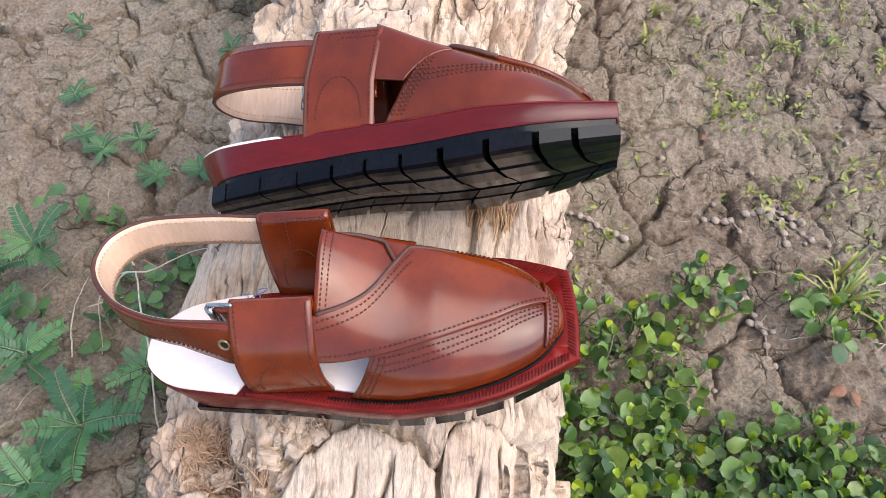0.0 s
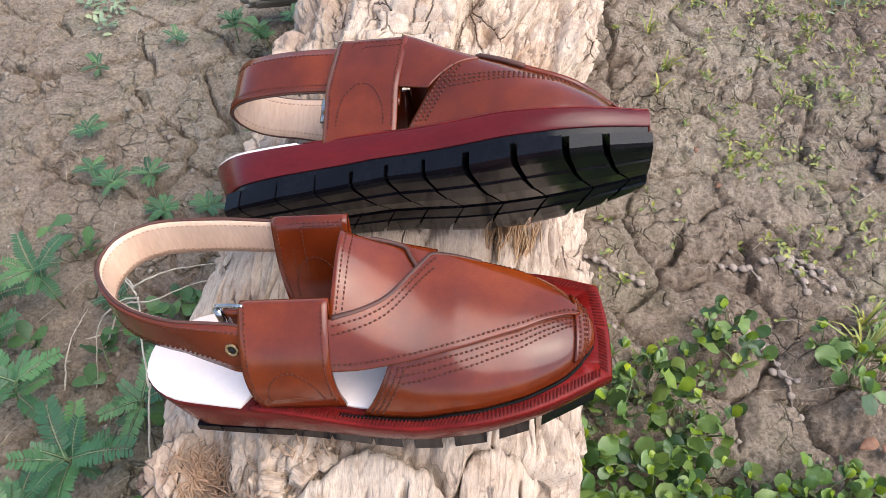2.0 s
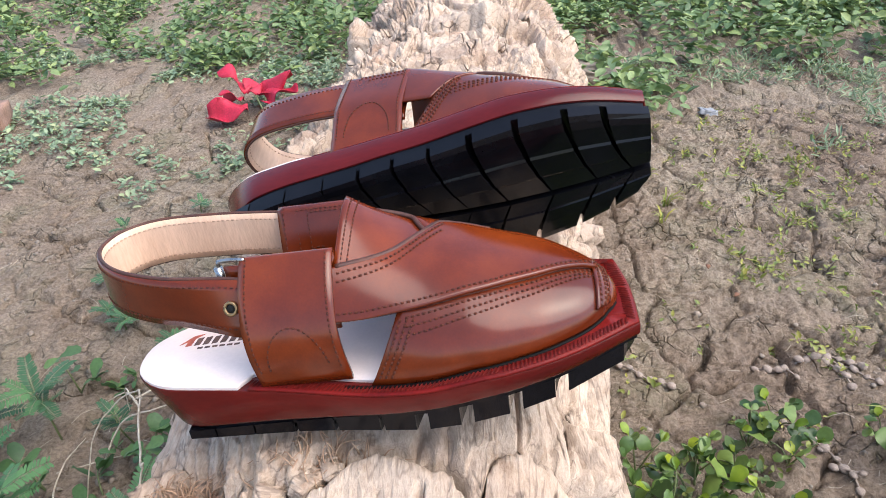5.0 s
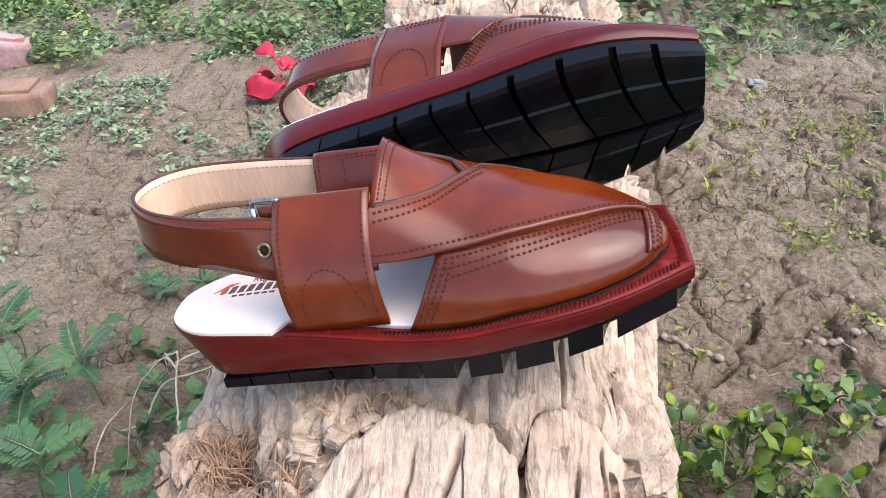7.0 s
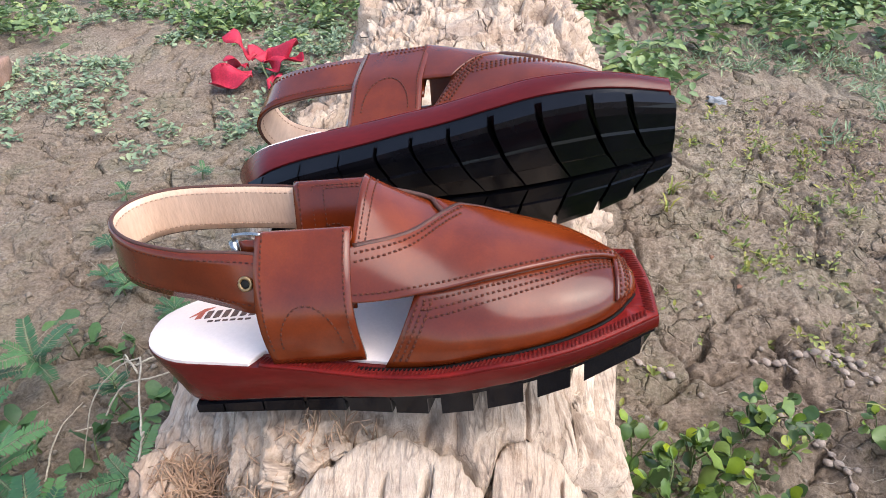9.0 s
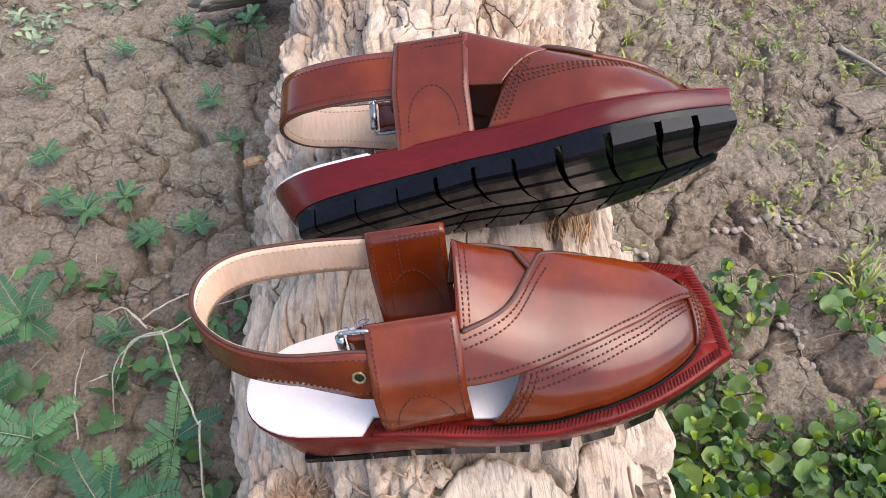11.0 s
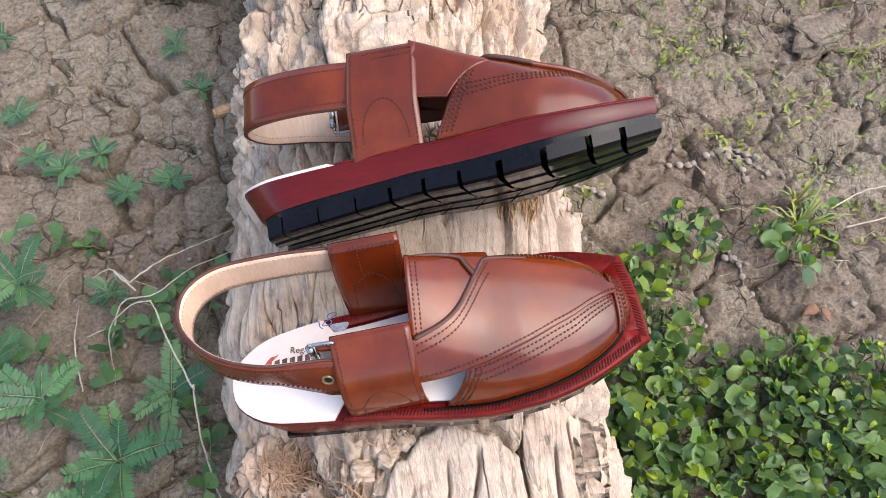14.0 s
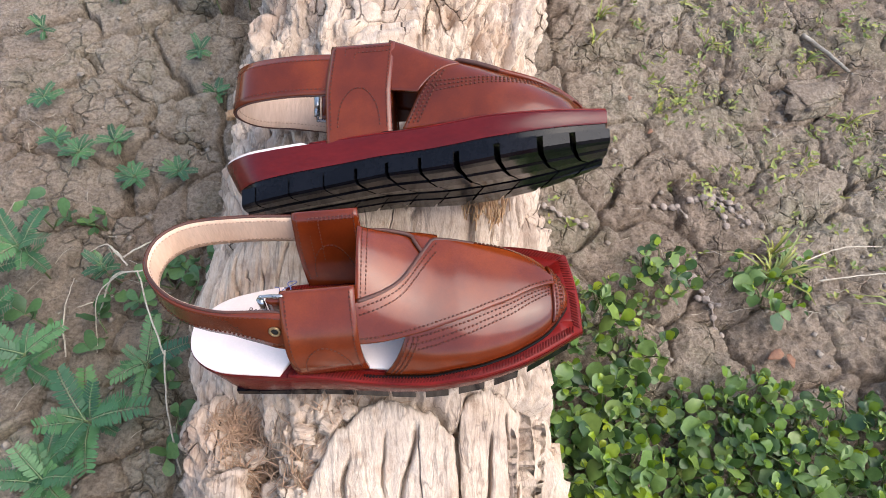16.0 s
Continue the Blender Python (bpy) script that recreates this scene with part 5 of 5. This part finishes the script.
for _ in range(260):
    x, y, a, l = rng.uniform(-0.7, 0.85), rng.uniform(0.1, 1.2), rng.uniform(0, math.pi), rng.uniform(0.008, 0.035)
    if off_log(x, y):
        e = [(x + math.cos(a) * l * t, y + math.sin(a) * l * t, gz(x + math.cos(a) * l * t, y + math.sin(a) * l * t) + 0.001) for t in (-0.5, 0, 0.5)]
        s.add(*tube(smooth_curve(e, 5), 0.0004, 4))
tagged(new("straw_bits", s.mesh("straw_bits", TWIG)), "thin pale bits of straw on mud", "straw", kind="stuff")


def grass_tuft(x, y, n, length, rng, label):
    s = Soup()
    for _ in range(n):
        a, l = rng.uniform(0, 2 * math.pi), length * rng.uniform(0.5, 1.0)
        lean = rng.uniform(0.3, 1.0)
        d = np.array((math.cos(a), math.sin(a), 0))
        side = np.array((-d[1], d[0], 0)) * 0.0016
        pts = [np.array((0, 0, 0)) + d * 0.004, d * l * lean * 0.4 + np.array((0, 0, l * 0.45)), d * l * lean * 0.8 + np.array((0, 0, l * 0.62)), d * l * lean * 1.1 + np.array((0, 0, l * 0.55))]
        v = []
        for p, k in zip(pts, (0.8, 1.0, 0.7, 0.1)):
            v += [p - side * k, p + np.array((0, 0, -0.0006)), p + side * k]
        s.add(v, [(3 * i + j, 3 * i + 3 + j, 3 * i + 4 + j, 3 * i + 1 + j) for i in range(3) for j in (0, 1)])
    top = new("grass_tuft", s.mesh("grass_tuft", LEAF_SEED))
    top.matrix_basis = place(x, y)
    return tagged(top, label, "grass", "grass tufts")


for x, y, n, l in ((0.44, 0.362, 26, 0.07), (0.455, 0.40, 14, 0.05), (0.66, 0.63, 12, 0.035), (0.31, 0.84, 12, 0.045), (0.62, 0.74, 14, 0.035), (0.60, 0.30, 10, 0.08), (0.30, 0.93, 10, 0.04), (0.70, 0.56, 12, 0.04), (0.29, 0.78, 8, 0.03)):
    grass_tuft(x, y, n, l, rng, "tuft of light green grass on mud")


# ---- litter on the ground ----
def bead_mesh():
    bm = bmesh.new()
    bmesh.ops.create_icosphere(bm, subdivisions=2, radius=0.0052)
    for v in bm.verts:
        v.co.z *= 0.62
        v.co *= 1 + 0.06 * math.sin(40 * v.co.x / 0.0052 * 0.1 + 3 * v.co.y / 0.0052)
    me = bpy.data.meshes.new("bead")
    bm.to_mesh(me)
    bm.free()
    me.polygons.foreach_set("use_smooth", [True] * len(me.polygons))
    me.materials.append(POD)
    return me


BEAD = bead_mesh()


def pod_string(keys, label):
    top = tagged(new("seed_pod"), label, "seed pod", "seed pods on the ground")
    p = resample(smooth_curve(keys, 60), 0.0100)
    z0 = gz(*keys[0])
    top.matrix_basis = Matrix.Translation((keys[0][0], keys[0][1], z0))
    o = np.array((keys[0][0], keys[0][1]))
    line = []
    for x, y in p:
        z = gz(x, y) - z0 + 0.004
        line.append((x - o[0], y - o[1], z))
        s = rng.uniform(0.75, 1.1)
        part("bead", BEAD, top, m=pose(x - o[0] + rng.uniform(-0.001, 0.001), y - o[1], z, rng.uniform(-25, 25), rng.uniform(-25, 25), rng.uniform(0, 180)) @ Matrix.Scale(s, 4))
    part("cord", mesh_of("cord", *tube(line, 0.0012, 5), POD), top)


for keys in (((0.322, 0.487), (0.35, 0.482), (0.38, 0.490), (0.41, 0.492), (0.432, 0.474)), ((0.385, 0.490), (0.402, 0.470), (0.408, 0.445)), ((0.352, 0.482), (0.358, 0.464)), ((0.40, 0.488), (0.425, 0.468), (0.437, 0.448)),
             ((0.314, 0.396), (0.332, 0.392), (0.345, 0.375), (0.338, 0.362)), ((0.322, 0.392), (0.335, 0.372), (0.352, 0.348), (0.356, 0.322), (0.362, 0.295)), ((0.345, 0.345), (0.362, 0.33))):
    pod_string(keys, "grey beaded seed pod lying on mud")
pod_string(((0.155, 0.487), (0.18, 0.473), (0.20, 0.462), (0.216, 0.452)), "pale beaded seed pod lying beside the log")


def twig(name, keys, r0, r1, label, category="twig", group="dry twigs", material=TWIG):
    k = np.array(keys, float)
    p = smooth_curve(k, 8 * len(k))
    p[:, :2] += np.stack([0.0012 * fbm(np.arange(len(p)) * 0.5, np.zeros(len(p)), 400 + len(k)), 0.0012 * fbm(np.arange(len(p)) * 0.5, np.ones(len(p)), 410)], 1)
    return tagged(new(name, mesh_of(name, *tube(p, np.linspace(r0, r1, len(p)), 6), material)), label, category, group)


def on_ground(*pts):
    return [(x, y, gz(x, y) + z) for x, y, z in pts]


stalk = [(-0.262, 0.165, gz(-0.262, 0.165)), (-0.257, 0.20, 0.09), (-0.250, 0.236, 0.146), (-0.2515, 0.239, 0.147), (-0.272, 0.285, 0.142), (-0.287, 0.325, 0.138), (-0.292, 0.331, 0.136), (-0.315, 0.335, 0.120), (-0.345, 0.33, 0.085), (-0.36, 0.31, 0.03), (-0.365, 0.30, gz(-0.365, 0.30))]
twig("dry_stalk", stalk, 0.0010, 0.0006, "pale bent dry stalk rising beside the log")
for keys in (((-0.37, 0.348, 0.01), (-0.345, 0.372, 0.05), (-0.303, 0.366, 0.075), (-0.27, 0.395, 0.07), (-0.215, 0.425, 0.05)), ((-0.325, 0.375, 0.07), (-0.347, 0.399, 0.075), (-0.352, 0.40, 0.05)), ((-0.33, 0.385, 0.07), (-0.30, 0.405, 0.075), (-0.255, 0.44, 0.05), (-0.225, 0.47, 0.02)),
             ((-0.335, 0.39, 0.06), (-0.36, 0.415, 0.06), (-0.385, 0.41, 0.04)), ((-0.40, 0.30, 0.0), (-0.405, 0.345, 0.012), (-0.41, 0.40, 0.004)), ((-0.42, 0.355, 0.002), (-0.36, 0.375, 0.006)), ((-0.27, 0.66, 0.002), (-0.28, 0.70, 0.006), (-0.295, 0.745, 0.003)), ((-0.20, 0.63, 0.003), (-0.26, 0.63, 0.008), (-0.285, 0.64, 0.003)),
             ((0.50, 0.355, 0.02), (0.58, 0.36, 0.015), (0.68, 0.37, 0.005)), ((0.48, 0.375, 0.03), (0.55, 0.40, 0.02), (0.62, 0.41, 0.004))):
    twig("dry_twig", on_ground(*keys), 0.0011, 0.0005, "thin pale dry twig on the ground")
twig("dry_stick", on_ground((0.64, 0.80, 0.004), (0.663, 0.753, 0.008), (0.685, 0.715, 0.004)), 0.0042, 0.0025, "short pale dry stick on mud", "stick", material=BARK)


def chunk(name, size, m, material, label, category, seed, rough=0.12, cuts=3, group=""):
    """A worn solid: a bevelled block with uneven faces."""
    bm = bmesh.new()
    bmesh.ops.create_cube(bm, size=1)
    bmesh.ops.bevel(bm, geom=bm.edges[:], offset=0.12, segments=2, affect="EDGES")
    bmesh.ops.subdivide_edges(bm, edges=bm.edges[:], cuts=cuts, use_grid_fill=True)
    for v in bm.verts:
        d = noise.noise(v.co * 2.3 + Vector((seed, 0, 0))) + 0.5 * noise.noise(v.co * 6 + Vector((seed, 3, 0)))
        v.co += v.co.normalized() * d * rough
        v.co = Vector((v.co.x * size[0], v.co.y * size[1], v.co.z * size[2]))
    me = bpy.data.meshes.new(name)
    bm.to_mesh(me)
    bm.free()
    me.polygons.foreach_set("use_smooth", [True] * len(me.polygons))
    me.materials.append(material)
    ob = new(name, me)
    ob.matrix_basis = m
    return tagged(ob, label, category, group)


def lie(x, y, z, rx=0, ry=0, rz=0):
    return pose(x, y, gz(x, y) + z, rx, ry, rz)


chunk("bark_slab", (0.125, 0.07, 0.022), lie(-0.262, 0.945, 0.05, -40, 8, 26), BARK, "grey weathered slab of bark on the ground", "bark", 3, 0.16)
chunk("wood_chip", (0.026, 0.013, 0.010), lie(-0.243, 0.655, 0.004, 5, 8, 24), SPLINTER, "small pale wood chip on mud", "wood chip", 5)
chunk("brick", (0.22, 0.11, 0.07), lie(-1.07, 1.26, 0.028, 0, 4, 12), BRICK, "worn reddish brick lying on the ground", "brick", 7, 0.04)
chunk("wrapper", (0.11, 0.05, 0.10), lie(-1.24, 1.58, 0.04, 10, 14, 30), PAPER, "faded pink crumpled wrapper among weeds", "wrapper", 9, 0.2)
chunk("plastic_scrap", (0.034, 0.022, 0.012), lie(0.495, 1.215, 0.004, 0, 12, 10), PLASTIC, "crumpled white plastic scrap on the ground", "litter", 10, 0.35)
chunk("plastic_scrap", (0.07, 0.03, 0.008), lie(0.235, 1.16, 0.012, 10, 12, -35), PLASTIC, "crumpled white plastic scrap on the ground", "litter", 14, 0.35)
# this first one is a clod of the ground's own mud
chunk("stone", (0.10, 0.055, 0.026), lie(0.615, 0.675, -0.002, 0, 6, 20), MUD, "grey-brown clod set in the mud", "stone", 11, 0.35, group="stones on the ground")
chunk("stone", (0.06, 0.045, 0.02), lie(0.78, 0.655, 0.0, 0, 6, -20), MUD, "pale stone set in the mud", "stone", 12, 0.35, group="stones on the ground")
chunk("stone", (0.12, 0.09, 0.07), lie(0.30, 1.40, 0.02, 0, 6, -20), STONE, "grey-brown stone beside the log", "stone", 15, 0.2, group="stones on the ground")


def dry_leaf(x, y, size, turn, label):
    ob = new("dry_leaf", leaf_shape(size, size * 0.5, 0.5, 6, 0.8, DRY_LEAF, int(x * 100)))
    ob.data.name = "dry_leaf"
    md = ob.modifiers.new("thickness", "SOLIDIFY")
    md.thickness = 0.0006
    ob.matrix_basis = lie(x, y, 0.006, 8, -6, turn)
    tagged(ob, label, "dry leaf", "dry leaves on the ground")


for x, y, s, t in ((0.395, 0.252, 0.022, 20), (0.425, 0.24, 0.018, 100), (0.333, 0.597, 0.010, 40), (0.55, 0.15, 0.02, 200), (0.32, 0.66, 0.010, 80), (-0.37, 0.255, 0.016, 60)):
    dry_leaf(x, y, s, t, "curled orange-brown dry leaf on mud")


def red_flower(x, y):
    top = tagged(new("red_flower"), "crumpled crimson cloth flower lying among weeds", "flower")
    top.matrix_basis = place(x, y)
    spec = ((-0.02, 0.03, 0.05, 0.075, 150), (0.015, 0.02, 0.045, 0.085, 20), (0.03, 0.0, 0.04, 0.08, -20), (-0.015, -0.03, 0.03, 0.085, 190), (0.0, 0.01, 0.05, 0.06, 100), (0.035, -0.02, 0.02, 0.05, -70), (-0.03, 0.01, 0.035, 0.05, 170))
    for i, (a, b, c, s, t) in enumerate(spec):
        g = np.array([[((u - 0.1) * s, (w - 0.5) * s * 0.75 * (0.4 + 1.2 * u * (1.25 - u)), 0.25 * s * math.sin(3 * w + i) * u + 0.12 * s * math.sin(7 * u + 5 * w + i)) for w in np.linspace(0, 1, 9)] for u in np.linspace(0, 1, 9)])
        part("petal", mesh_of("petal", *sheet(g, 0, 0.0009), PETAL), top, m=pose(a, b, c, rng.uniform(-25, 35), -rng.uniform(0, 30), t))
    part("stem", mesh_of("stem", *tube(smooth_curve([(0.06, -0.08, 0.0), (0.02, -0.02, 0.03), (0, 0.02, 0.05)], 12), 0.002, 6), STEM), top)


red_flower(-0.44, 1.31)


# ---- loose wood on the log ----
def fibre_tuft(x, y, n, spread, length, label, material=FIBRE, along=None):
    s = Soup()
    for _ in range(n):
        px, py = rng.gauss(x, spread), rng.gauss(y, spread * 0.7)
        z = log_top(px, py)
        a = rng.uniform(0, 2 * math.pi) if along is None else along + rng.gauss(0, 0.3)
        l = length * rng.uniform(0.4, 1.0)
        d = np.array((math.cos(a), math.sin(a), 0)) * l
        e = np.array((px, py, z - 0.001))
        bend = np.array((rng.uniform(-1, 1), rng.uniform(-1, 1), 0)) * l * 0.2
        tip = e + d
        tip[2] = max(log_top(tip[0], tip[1]) + 0.001, e[2] - 0.012) + rng.uniform(0, 0.006)
        mid = (e + tip) / 2 + bend
        mid[2] += rng.uniform(0.001, 0.007)
        s.add(*tube(smooth_curve([e, mid, tip], 7), np.linspace(0.0006, 0.00025, 7), 4))
    tagged(new("root_fibres", s.mesh("root_fibres", material)), label, "root fibres", "dry fibres on the log", "stuff")


fibre_tuft(-0.138, 0.100, 260, 0.016, 0.030, "tangle of reddish dry root fibres on the log")
fibre_tuft(-0.170, 0.138, 170, 0.011, 0.022, "tangle of reddish dry root fibres on the log")
fibre_tuft(-0.085, 0.142, 60, 0.014, 0.018, "reddish dry wood fibres under the sandal")


fibre_tuft(0.038, 0.298, 130, 0.010, 0.024, "fresh orange wood fibres between the sandals", SPLINTER, math.pi / 2)
fibre_tuft(0.02, 0.36, 60, 0.018, 0.02, "fresh orange wood fibres between the sandals", SPLINTER, math.pi / 2)
for i, (x, y, a, b, c) in enumerate(((-0.168, 0.092, 0.030, 0.024, 0.018), (-0.125, 0.088, 0.022, 0.03, 0.012), (-0.112, 0.124, 0.014, 0.016, 0.010), (-0.098, 0.113, 0.012, 0.018, 0.009), (-0.124, 0.136, 0.013, 0.012, 0.009), (-0.092, 0.131, 0.017, 0.012, 0.008), (-0.150, 0.118, 0.012, 0.015, 0.008), (-0.108, 0.100, 0.015, 0.011, 0.009), (-0.080, 0.138, 0.010, 0.013, 0.007))):
    chunk("wood_lump", (a, b, c), pose(x, y, log_top(x, y) + c * 0.12, 8 * i % 20, -7, 47 * i), LOGWOOD, "broken lump of pale wood on the log", "wood lump", 20 + i, 0.3, 3, "loose wood on the log")
chunk("wood_knot", (0.05, 0.09, 0.11), pose(-0.155, 0.99, log_top(-0.14, 0.99) - 0.01, 0, 8, 0), LOGWOOD, "pale broken wood knob rising from the log", "wood knob", 40, 0.25)
